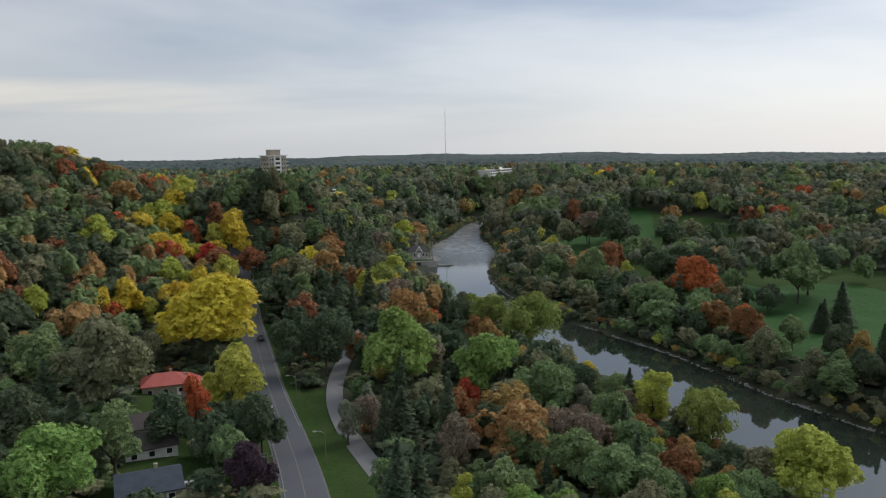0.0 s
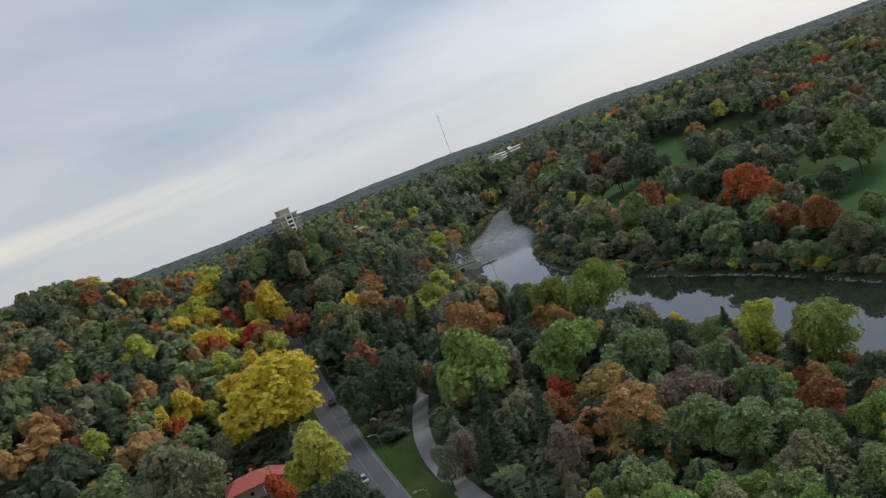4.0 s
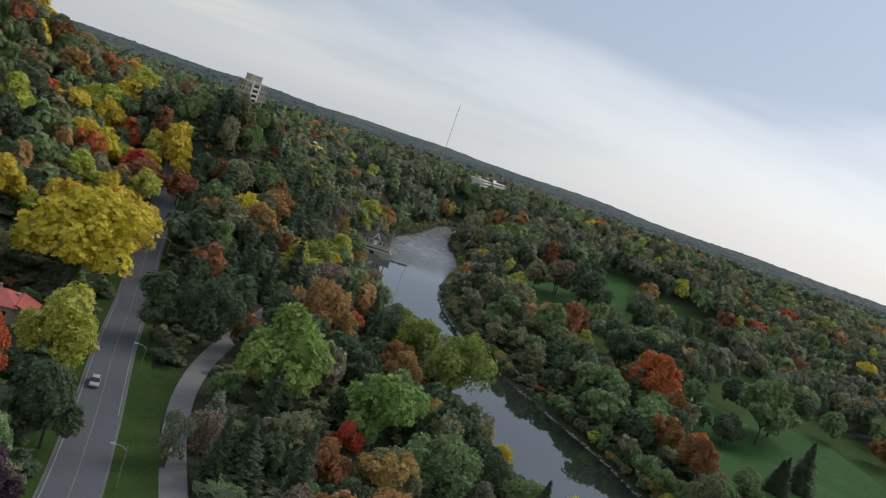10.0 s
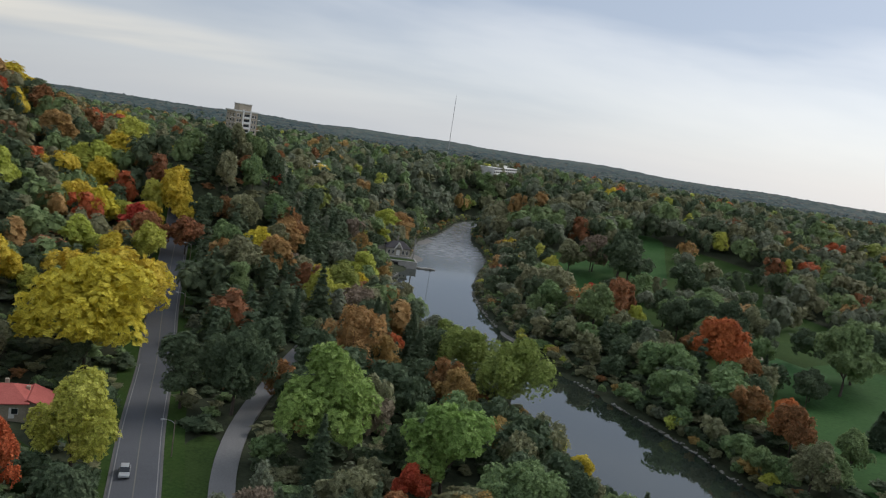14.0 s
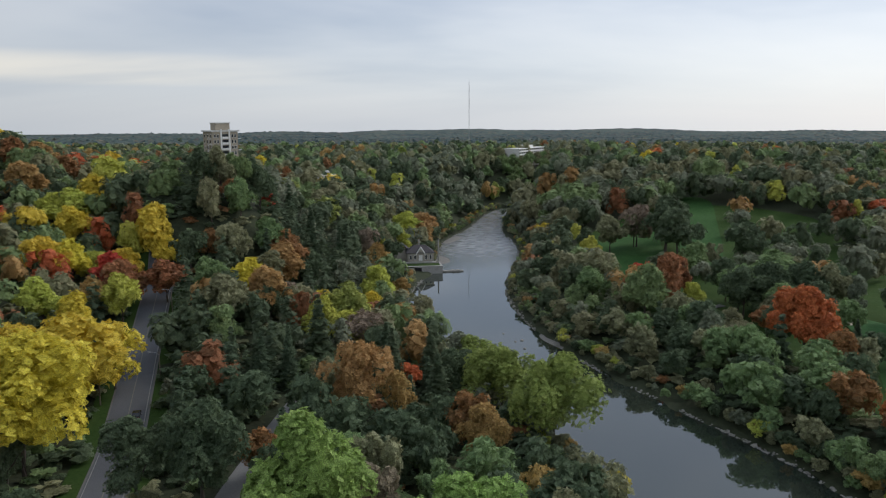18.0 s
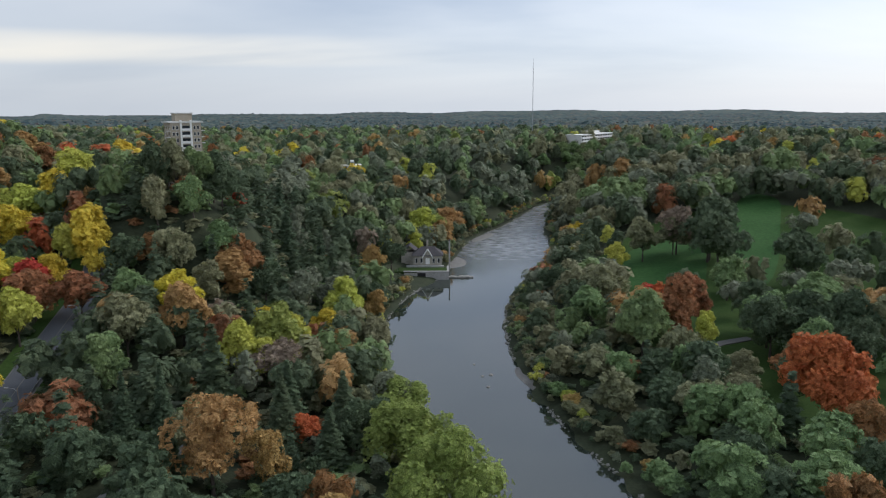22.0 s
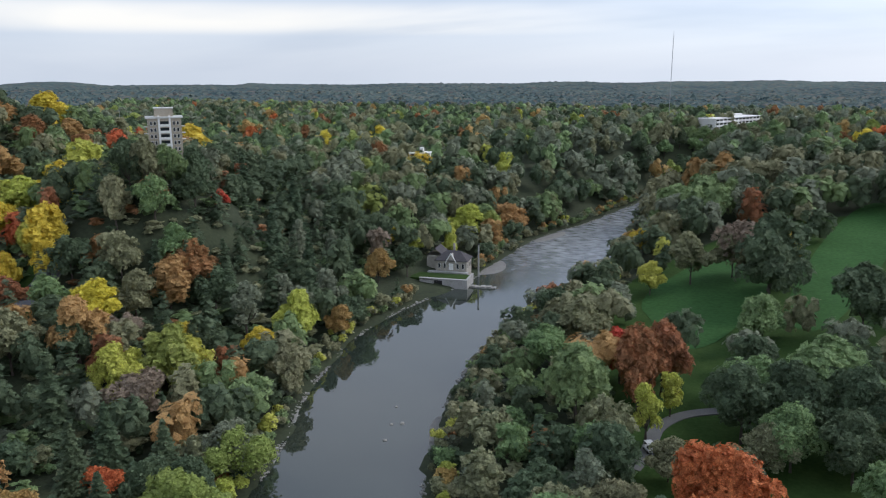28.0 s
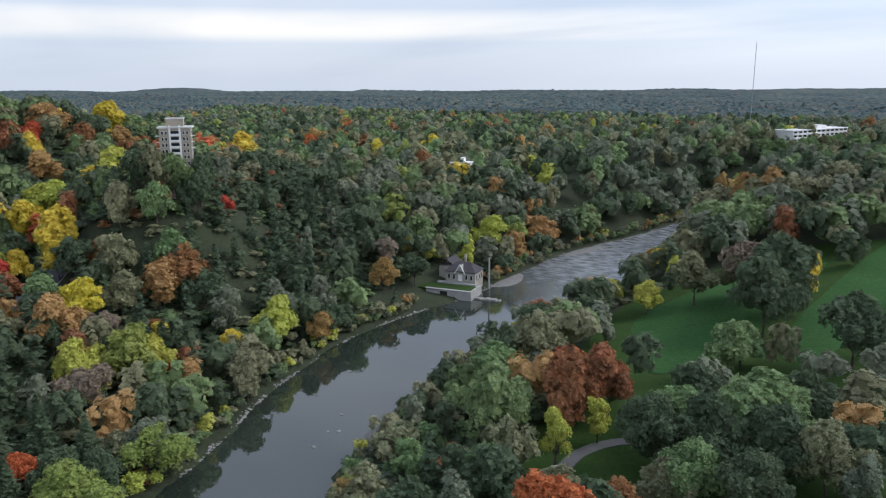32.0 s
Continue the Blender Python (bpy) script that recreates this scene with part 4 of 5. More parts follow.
def open_to_south(x, y):
    """Young growth only, just downhill of the trees and houses that stand out."""
    hx, hy = -OUT[:, 0] + 0 * (OUT[:, 1] < 210) + 70 * (OUT[:, 1] >= 210), -OUT[:, 1] + 10 * (OUT[:, 1] < 210) + 130 * (OUT[:, 1] >= 210)
    ln = np.hypot(hx, hy)
    hx, hy = hx / ln, hy / ln
    s = (x - OUT[:, 0]) * hx + (y - OUT[:, 1]) * hy
    e = np.abs((x - OUT[:, 0]) * hy - (y - OUT[:, 1]) * hx)
    return bool(np.any((s > 0) & (s < OUT[:, 3]) & (e < OUT[:, 2])))


HOUSE_SPOTS = [(-74.0, 197.0), (-68.5, 199.0), (-66.5, 167.0), (-62.0, 153.5), (-53.5, 131.5), (-45.0, 133.0), (-15.0, 452.0)]
OUT = np.array([(x, y, r * 0.85, max(r * 2.0, 14.0)) for x, y, r in TREE_SPOTS[:HERO_COUNT]] + [(x, y, 7.0, 40.0) for x, y in HOUSE_SPOTS])


def scatter():
    """Forest trees on a jittered grid: x, y, height, width, shape, colour, variant."""
    rng = np.random.default_rng(4)
    out = []
    for step, y0, y1, x0, x1 in ((6.6, 35, 175, -200, 230), (8.6, 175, 330, -330, 330), (10.0, 330, 560, -420, 420), (12.5, 560, 980, -640, 760), (9.0, -65, 35, -140, 210)):
        gx, gy = np.meshgrid(np.arange(x0, x1, step), np.arange(y0, y1, step))
        x = (gx + rng.uniform(-0.45, 0.45, gx.shape) * step).ravel()
        y = (gy + rng.uniform(-0.45, 0.45, gx.shape) * step).ravel()
        seen = (np.abs(x - 0.1 * y) < 100 + 0.72 * y) | (y < 35)
        golf = in_poly(x, y, GOLF)
        fair = in_poly(x, y, FAIR_A) | in_poly(x, y, FAIR_B) | in_poly(x, y, FAIR_C) | in_poly(x, y, CART_CLEAR)
        ok = (forest_free(x, y) | (golf & ~fair & (rng.uniform(size=x.shape) < 0.20))) & seen
        x, y = x[ok], y[ok]
        for hx, hy, hr in TREE_SPOTS[:HERO_COUNT]:
            far = np.hypot(x - hx, y - hy) > hr * 0.88
            x, y = x[far], y[far]
        dl, sl = line_dist(x, y, LEFT_BANK)
        dr, sr = line_dist(x, y, RIGHT_BANK)
        dro, sro = line_dist(x, y, ROAD)
        patchy = wave(x, y, 31, 7.0)
        for i in range(len(x)):
            u = rng.uniform()
            if sl[i] > 0 and sro[i] > 0 and 330 < y[i] < 640:
                mix = HILL_MIX
            elif y[i] > 470 or (y[i] > 350 and sl[i] <= 0 and u > 0.45):
                mix = FAR_MIX
            elif sl[i] > 0:
                pine = (250 < y[i] < 500 and -98 < x[i] < -23 and patchy[i] > -0.3) or (x[i] < -37 and 176 < y[i] < 270 and sro[i] < 0 and patchy[i] > -0.2)
                mix = PINE_MIX if pine else HILL_MIX if sro[i] > 0 and y[i] > 190 else LEFT_MIX
            else:
                mix = RIGHT_MIX
            if colour_near(x[i], y[i]) and mix is not PINE_MIX:
                mix = NEAR_MIX
            kind, colour = pick(mix, u)
            big = np.interp(y[i], [60, 120, 180, 260, 340, 480, 600], [0.70, 0.80, 0.90, 1.0, 1.05, 1.2, 1.5])
            h = rng.uniform(9.5, 14.5) * big * (1.25 if kind == "spruce" else 1.0)
            w = {"spruce": 0.58, "tall": 0.66}.get(kind, 0.92) * h * rng.uniform(0.85, 1.15)
            bank = dl[i] if sl[i] > 0 else dr[i]
            if sl[i] <= 0 and 275 < y[i] < 560:
                if bank < 7.5:
                    continue
                if bank < 20:
                    h, w = h * 0.76, w * 0.88
            if y[i] < 285 and open_to_south(x[i], y[i]):
                h, w = h * 0.55, w * 0.65
            if bank < 8:
                h, w = h * 0.62, w * 0.70
            out.append((float(x[i]), float(y[i]), float(h), float(w), kind, colour, int(rng.integers(0, 3))))
    # shrubs that hang over the water on both banks
    for line, sign in ((LEFT_BANK, -1), (RIGHT_BANK, 1)):
        for (x0, y0), (x1, y1) in zip(line[:-1], line[1:]):
            n = int(math.hypot(x1 - x0, y1 - y0) / 2.1)
            nx, ny = (y1 - y0), -(x1 - x0)
            ln = math.hypot(nx, ny)
            for k in range(n):
                s, off = (k + rng.uniform(0, 1)) / n, rng.uniform(1.2, 5.5)
                x, y = x0 + s * (x1 - x0) + sign * nx / ln * off, y0 + s * (y1 - y0) + sign * ny / ln * off
                if sign < 0 and 424 < y < 468 or y > 800:
                    continue
                h = rng.uniform(1.8, 4.6) * (0.7 + 0.12 * off) * (0.8 if sign > 0 and 275 < y < 560 else 1.0)
                kind, colour = pick([("round", "green", 0.22), ("round", "olive", 0.38), ("round", "grey", 0.12), ("round", "lime", 0.08), ("round", "amber", 0.07), ("broad", "dark", 0.13)], rng.uniform())
                out.append((float(x), float(y), float(h), float(h * rng.uniform(1.0, 1.4)), kind, colour, int(rng.integers(0, 3))))
    return out


def wood(name, trees, n, leaf, label):
    """Many far trees joined into one mesh, each a copy of a coarse crown with its own turn and size, and a trunk."""
    rng = np.random.default_rng(9)
    cols = list(LEAF)
    coarse = {}
    V, F, M, base = [], [], [], 0
    for x, y, h, w, kind, colour, var in trees:
        if (kind, var) not in coarse:
            coarse[kind, var] = crown_shape(kind, 50 + var + len(kind), n, leaf * (1.25 if kind == "spruce" else 1.0))
        v, f = coarse[kind, var]
        a = rng.uniform(0, 2 * np.pi)
        ca, sa = np.cos(a), np.sin(a)
        low = 0.04 if kind == "spruce" else 0.08
        q = np.empty_like(v)
        q[:, 0] = x + (v[:, 0] * ca - v[:, 1] * sa) * w / 2
        q[:, 1] = y + (v[:, 0] * sa + v[:, 1] * ca) * w / 2
        q[:, 2] = v[:, 2] * h * (1 - low) + h * low
        V.append(q); F.append(f + base); M.append(np.full(len(f), cols.index(colour)))
        q[:, 2] += TREE_Z[(x, y)]
        base += len(v)
    me = mesh_from(name, np.concatenate(V), np.concatenate(F), [LEAF[c] for c in cols], np.concatenate(M), True)
    return tagged(new(name, me), label, "woodland", kind="stuff")


def undergrowth():
    """Low bushes and saplings that cover the forest floor."""
    rng = np.random.default_rng(21)
    gx, gy = np.meshgrid(np.arange(-250, 190, 5.2), np.arange(45, 480, 5.2))
    x = (gx + rng.uniform(-2.2, 2.2, gx.shape)).ravel()
    y = (gy + rng.uniform(-2.2, 2.2, gx.shape)).ravel()
    dro, _ = line_dist(x, y, ROAD_SEEN)
    ok = forest_free(x, y) & (np.abs(x + 0.04 * y) < 60 + 0.58 * y) & (dro > 6.0)
    out = []
    for a, b in zip(x[ok], y[ok]):
        h = rng.uniform(1.6, 4.2)
        kind, colour = pick([("round", "dark", 0.40), ("round", "green", 0.22), ("round", "olive", 0.26), ("round", "grey", 0.04), ("round", "rust", 0.04)], rng.uniform())
        out.append((float(a), float(b), h, h * rng.uniform(1.5, 2.3), kind, colour, int(rng.integers(0, 3))))
    return out


ALL = scatter()
LOW = undergrowth()
xy = np.array([(t[0], t[1]) for t in ALL])
TREE_Z = {(t[0], t[1]): float(z) for t, z in zip(ALL, land(xy[:, 0], xy[:, 1]))}
reach = np.min(np.hypot(xy[:, None, 0] - WAY[None, :, 0], xy[:, None, 1] - WAY[None, :, 1]), 1)
reach = np.where(xy[:, 1] < 35, reach + 400, reach)
order = np.argsort(reach)
NEAR_COUNT = 400
for i in order[:NEAR_COUNT]:
    tx, ty, th, tw, tk, tc, tv = ALL[i]
    tree(float(tx), float(ty), float(th), float(tw), tk, tc, tv, 0.06 if tk == "spruce" else 0.16, fine=bool(reach[i] < 95))
low_xy = np.array([(t[0], t[1]) for t in LOW])
TREE_Z.update({(t[0], t[1]): float(z) - 0.4 for t, z in zip(LOW, land(low_xy[:, 0], low_xy[:, 1]))})
wood("undergrowth", LOW, 20, 0.34, "low dark bushes and saplings under the trees")
MID_COUNT = NEAR_COUNT + 900
FAR_COUNT = MID_COUNT + 1900
wood("woodland", [ALL[i] for i in order[NEAR_COUNT:MID_COUNT]], 430, 0.113, "dense mixed autumn woodland in green, yellow and rust")
wood("valley_woodland", [ALL[i] for i in order[MID_COUNT:FAR_COUNT]], 150, 0.150, "mixed autumn woodland on the valley sides")
wood("far_woodland", [ALL[i] for i in order[FAR_COUNT:]], 44, 0.23, "distant mixed autumn woodland beside the river")


def build_canopy():
    """The woods past a kilometre: one bumpy sheet of treetops out to the horizon."""
    rng = np.random.default_rng(3)
    rad = 930 * (4850 / 930) ** np.linspace(0, 1, 200)
    ang = np.radians(np.linspace(-62, 60, 640))
    R, A = np.meshgrid(rad, ang, indexing="ij")
    x, y = R * np.sin(A), R * np.cos(A)
    x += rng.normal(0, 2.0, x.shape); y += rng.normal(0, 2.0, x.shape)
    bump = np.abs(rng.normal(0, 1, x.shape)) * 2.2 + rng.uniform(0, 2.5, x.shape)
    z = land(x, y) + 7.5 + bump
    # low wooded ridges on the skyline
    for bearing, spread, reach_out, top in ((-56, 3.0, 3400, 47), (-48, 3.0, 3600, 52), (-35, 1.8, 3600, 42), (-6, 4.0, 3700, 40), (0, 4.5, 3600, 46), (11, 6.0, 3900, 44)):
        hill = np.exp(-((np.degrees(A) - bearing) / spread) ** 2 - ((R - reach_out) / 520.0) ** 2)
        z = np.maximum(z, z + (top - z) * hill * (0.94 + 0.05 * np.sin(np.degrees(A) * 5.1)))
    z[0] -= 14
    dl, _ = line_dist(x, y, LEFT_BANK)
    z = np.where(dl < 24, z - 14, z)
    i = np.arange(x.size).reshape(x.shape)
    f = np.stack([i[:-1, :-1], i[:-1, 1:], i[1:, 1:], i[1:, :-1]], -1).reshape(-1, 4)[:, ::-1]

    def build(nt):
        geo = nt.nodes.new("ShaderNodeNewGeometry")
        vo = nt.nodes.new("ShaderNodeTexVoronoi")
        vo.inputs["Scale"].default_value = 0.075
        nt.links.new(geo.outputs["Position"], vo.inputs["Vector"])
        sep = nt.nodes.new("ShaderNodeSeparateColor")
        nt.links.new(vo.outputs["Color"], sep.inputs[0])
        # treetop colours carry a painted bluish haze of distance in both ramps
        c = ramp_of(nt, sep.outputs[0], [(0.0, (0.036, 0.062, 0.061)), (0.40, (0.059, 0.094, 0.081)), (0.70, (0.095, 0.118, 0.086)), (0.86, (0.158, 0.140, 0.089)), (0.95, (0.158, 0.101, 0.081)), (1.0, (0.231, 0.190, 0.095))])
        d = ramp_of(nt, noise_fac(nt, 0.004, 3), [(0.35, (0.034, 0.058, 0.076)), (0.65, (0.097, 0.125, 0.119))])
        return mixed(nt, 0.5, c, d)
    m = material("hazed_canopy", build, 0.9, spec=0.1)
    tagged(new("far_woods", mesh_from("far_woods", np.stack([x, y, z], -1).reshape(-1, 3), f, [m])), "wooded plain and ridges out to the horizon, bluish haze in their colour", "far woods", kind="stuff")


build_canopy()


# ---- buildings and things ----
BRICK = mottled((0.30, 0.26, 0.20), (0.42, 0.37, 0.29), 0.25, 4.0, 0.9, (9.0, 0.3, 0.02), name="buff_brick")
STONE = mottled((0.26, 0.24, 0.20), (0.44, 0.41, 0.35), 0.9, 5.0, 0.95, (5.0, 0.6, 0.05), name="rubble_stone")
TRIM = mottled((0.70, 0.69, 0.66), (0.82, 0.81, 0.78), 0.6, 6.0, 0.6, name="white_paint")
PALE = mottled((0.55, 0.54, 0.51), (0.70, 0.69, 0.66), 0.2, 2.0, 0.8, name="pale_render")
SLATE = mottled((0.045, 0.042, 0.046), (0.085, 0.078, 0.080), 0.7, 7.0, 0.85, (7.0, 0.5, 0.04), name="dark_shingle")
BROWNROOF = mottled((0.055, 0.046, 0.042), (0.10, 0.085, 0.078), 0.6, 7.0, 0.9, (7.0, 0.5, 0.04), name="brown_shingle")
BLUEROOF = mottled((0.040, 0.050, 0.066), (0.075, 0.090, 0.112), 0.6, 7.0, 0.85, (7.0, 0.5, 0.04), name="blue_grey_shingle")
REDROOF = mottled((0.36, 0.085, 0.070), (0.52, 0.150, 0.125), 0.4, 5.0, 0.8, (6.0, 0.5, 0.05), name="faded_red_tile")
SHINGLE = mottled((0.13, 0.125, 0.115), (0.24, 0.23, 0.21), 0.5, 5.0, 0.95, (9.0, 0.6, 0.05), name="river_gravel")
GLASS = material("window_glass", lambda nt: (0.02, 0.025, 0.03), 0.12, spec=0.6)
DARKM = mottled((0.018, 0.018, 0.020), (0.035, 0.035, 0.038), 0.8, 6.0, 0.5, name="dark_metal")
RUBBER = material("tyre_rubber", lambda nt: (0.012, 0.012, 0.013), 0.85)
WOODPOLE = mottled((0.14, 0.11, 0.085), (0.24, 0.20, 0.16), 1.5, 12.0, 0.95, (20.0, 0.5, 0.01), (1, 1, 0.2), "weathered_wood")
LAMPGLASS = material("lamp_lens", lambda nt: (0.62, 0.62, 0.58), 0.3)


def on_land(x, y, up=0.0):
    return (x, y, float(land(x, y)) + up)


def window(parent, x, y, z, w, h, axis, out):
    """A window on a wall: frame with a pane in it. axis: the wall runs along x or y; out: which way it faces."""
    d = 0.06 * out
    if axis == "x":
        fr = part("window", slab(x - w / 2, y - abs(d) / 2 + d / 2, z, x + w / 2, y + abs(d) / 2 + d / 2, z + h), TRIM, parent)
        part("pane", slab(x - w / 2 + 0.08, y + d - 0.02, z + 0.08, x + w / 2 - 0.08, y + d + 0.02, z + h - 0.08), GLASS, fr)
    else:
        fr = part("window", slab(x - abs(d) / 2 + d / 2, y - w / 2, z, x + abs(d) / 2 + d / 2, y + w / 2, z + h), TRIM, parent)
        part("pane", slab(x + d - 0.02, y - w / 2 + 0.08, z + 0.08, x + d + 0.02, y + w / 2 - 0.08, z + h - 0.08), GLASS, fr)
    return fr


def hip_roof(w, d, z, rise, over, ridge):
    """A hipped roof with a level ridge along x, with thick eaves."""
    bm = bmesh.new()
    a, b = w / 2 + over, d / 2 + over
    lo = [bm.verts.new(v) for v in ((-a, -b, z - 0.18), (a, -b, z - 0.18), (a, b, z - 0.18), (-a, b, z - 0.18))]
    hi = [bm.verts.new(v) for v in ((-a, -b, z), (a, -b, z), (a, b, z), (-a, b, z))]
    r0, r1 = bm.verts.new((-ridge / 2, 0, z + rise)), bm.verts.new((ridge / 2, 0, z + rise))
    bm.faces.new(lo[::-1])
    for k in range(4):
        bm.faces.new((lo[k], lo[(k + 1) % 4], hi[(k + 1) % 4], hi[k]))
    bm.faces.new((hi[0], hi[1], r1, r0)); bm.faces.new((hi[1], hi[2], r1)); bm.faces.new((hi[2], hi[3], r0, r1)); bm.faces.new((hi[3], hi[0], r0))
    return bm


def gable(w, d, z, rise, over):
    """A pitched roof with its ridge along x."""
    bm = bmesh.new()
    a, b = w / 2 + over, d / 2 + over
    for s in (-1, 1):
        q = [(-a, s * b, z - 0.1), (a, s * b, z - 0.1), (a, 0, z + rise), (-a, 0, z + rise)]
        t = [bm.verts.new(v) for v in q] + [bm.verts.new((v[0], v[1], v[2] - 0.2)) for v in q]
        for f in ((0, 1, 2, 3), (7, 6, 5, 4), (0, 4, 5, 1), (1, 5, 6, 2), (2, 6, 7, 3), (3, 7, 4, 0)):
            bm.faces.new([t[i] for i in f])
    bmesh.ops.recalc_face_normals(bm, faces=bm.faces[:])
    return bm


def pump_house():
    """The stone pump house on the bank, with its rear wing, gabled dormer, retaining wall and intake pier."""
    x, y, z = -15.0, 455.0, 4.2
    h = thing("pump_house", "old buff stone pump house with dark hipped roof", "building", loc=(x, y, z), rz=10)
    part("wall", slab(-6.2, -4.0, -4.0, 6.2, 4.5, 3.7), STONE, h)
    part("wall", slab(-11.5, 2.0, -4.0, -4.5, 10.5, 3.9), STONE, h, "rear wing wall of darker stone")
    part("roof", hip_roof(12.4, 8.5, 3.75, 3.2, 0.5, 5.2), SLATE, h).location = (0, 0.25, 0)
    wing = part("roof", gable(8.5, 7.0, 3.95, 3.0, 0.35), SLATE, h, "gabled roof of the rear wing")
    wing.matrix_local = pose(-8.0, 6.2, 0, 0, 0, 90)
    bm = bmesh.new()
    tri = [bm.verts.new(v) for v in ((-1.9, -4.25, 3.2), (1.9, -4.25, 3.2), (0, -4.25, 6.3), (-1.9, 0.5, 3.2), (1.9, 0.5, 3.2), (0, 0.5, 6.3))]
    for f in ((0, 1, 2), (5, 4, 3), (0, 2, 5, 3), (2, 1, 4, 5), (1, 0, 3, 4)):
        bm.faces.new([tri[i] for i in f])
    dormer = part("dormer", bm, STONE, h, "pointed central gable with white bargeboards")
    for s in (-1, 1):
        bm = bmesh.new()
        tube(bm, [(s * 2.2, -4.4, 3.0), (0, -4.4, 6.6)], [0.24, 0.24], 4)
        part("bargeboard", bm, TRIM, dormer, "white painted bargeboard")
    for xx in (-4.7, -2.6, 2.6, 4.7):
        window(h, xx, -4.0, 0.6, 1.0, 2.0, "x", -1)
    for yy in (-2.2, 0.4, 3.0):
        window(h, 6.2, yy, 0.6, 1.0, 2.0, "y", 1)
    for yy in (3.8, 6.0, 8.2):
        window(h, -11.5, yy, 0.8, 0.9, 1.8, "y", -1)
    part("door", slab(-0.85, -4.12, 0.0, 0.85, -3.98, 2.6), TRIM, h, "white double door")
    part("chimney", slab(-0.6, 1.6, 5.6, 0.2, 2.4, 9.4, bevel=0.06), STONE, h)
    part("terrace", slab(-9.0, -6.2, -4.2, 7.0, -4.0, -0.45), CONCRETE, h, "pale concrete terrace below the door")
    f = thing("flue_stack", "tall thin grey flue stack beside the pump house", "chimney", loc=(x + 8.6, y + 5.0, z - 2.0))
    bm = bmesh.new()
    tube(bm, [(0, 0, -2.0), (0, 0, 5.0), (0, 0, 11.0)], [0.42, 0.36, 0.30], 10)
    part("shaft", bm, CONCRETE, f)
    bm = bmesh.new()
    tube(bm, [(0, 0, 10.9), (0, 0, 11.3)], [0.40, 0.40], 10)
    part("cap", bm, DARKM, f)
    w = thing("retaining_wall", "stained concrete retaining wall with a dark culvert mouth", "wall", loc=(x, y, 0), rz=10)
    part("wall", slab(-9.5, -15.5, -1.0, -4.0, -14.6, 2.9), CONCRETE, w)
    part("wall", slab(-0.6, -15.5, -1.0, 9.0, -14.6, 3.4), CONCRETE, w)
    part("lintel", slab(-4.0, -15.5, 2.9, -0.6, -14.6, 3.4), CONCRETE, w)
    part("wall", slab(8.2, -14.6, -1.0, 9.0, -4.2, 3.6), CONCRETE, w, "side wall towards the river")
    # thin dark sheet behind the gap, added for the shade inside the culvert
    part("culvert", slab(-4.0, -14.7, -1.0, -0.6, -14.5, 2.9), DARKM, w, "dark sheet standing in for the shade inside the culvert")
    part("coping", slab(-9.7, -15.7, 3.4, 9.2, -14.4, 3.62), CONCRETE, w)
    part("raised_lawn", slab(-13.5, -14.45, -0.5, 8.2, -6.25, 3.3), LAWN, w, "mown grass behind the retaining wall")
    p = thing("stone_pier", "low broken stone pier running out into the river", "pier", loc=(x, y, 0), rz=10)
    rng = random.Random(8)
    for k in range(13):
        bm = slab(8.0 + k * 0.85, -12.5 + rng.uniform(-0.3, 0.3), -1.2, 9.0 + k * 0.85, -10.0 + rng.uniform(-0.4, 0.4), 0.55 + rng.uniform(-0.15, 0.25), bevel=0.12)
        part("stone", bm, ROCK, p)


pump_house()


def block_tower():
    """The apartment tower on the knoll: brick piers, pale centre bays with balconies, penthouse."""
    x, y = -82.0, 376.0
    top = 65.5
    z0 = float(land(x, y)) - 4
    h = top - z0
    t = thing("apartment_tower", "buff brick apartment tower with white balcony bays", "building", loc=(x, y, z0), rz=46)
    t.scale = (0.82, 0.72, 1.0)
    part("wall", slab(-6.2, -4.8, 0, 6.2, 4.8, h), BRICK, t)
    part("parapet", slab(-6.9, -5.3, h, 6.9, 5.3, h + 0.5), PALE, t, "pale projecting roof edge")
    pent = part("penthouse", slab(-3.4, -2.6, h + 0.5, 3.4, 2.8, h + 3.0), BRICK, t)
    part("roof_edge", slab(-3.7, -2.9, h + 3.0, 3.7, 3.1, h + 3.3), PALE, pent)
    for s in (-1, 1):
        part("bay", slab(s * 2.0 - 0.35, -5.3, 2, s * 2.0 + 0.35, -4.7, h + 0.9), TRIM, t, "tall white pier")
    sh = 2.05
    n = int((h - 4) / sh)
    for k in range(n):
        z = h - 0.6 - (k + 1) * sh
        b = part("balcony", slab(-1.65, -5.5, z, 1.65, -4.8, z + 0.16), PALE, t)
        part("railing", slab(-1.65, -5.52, z + 0.16, 1.65, -5.46, z + 0.85), TRIM, b)
        part("pane", slab(-1.6, -4.86, z + 0.25, 1.6, -4.78, z + 1.75), GLASS, b)
        for xx in (-4.9, -3.5, 3.5, 4.9):
            window(t, xx, -4.8, z + 0.5, 0.9, 1.2, "x", -1)
        for yy in (-3.2, 0.0, 3.2):
            window(t, 6.2, yy, z + 0.5, 1.1, 1.2, "y", 1)
            window(t, -6.2, yy, z + 0.5, 1.1, 1.2, "y", -1)
        if k < 3:
            for s in (-1, 1):
                part("balcony", slab(s * 6.9 - 0.7, -5.2, z, s * 6.9 + 0.7, -2.2, z + 0.16), PALE, t)


block_tower()


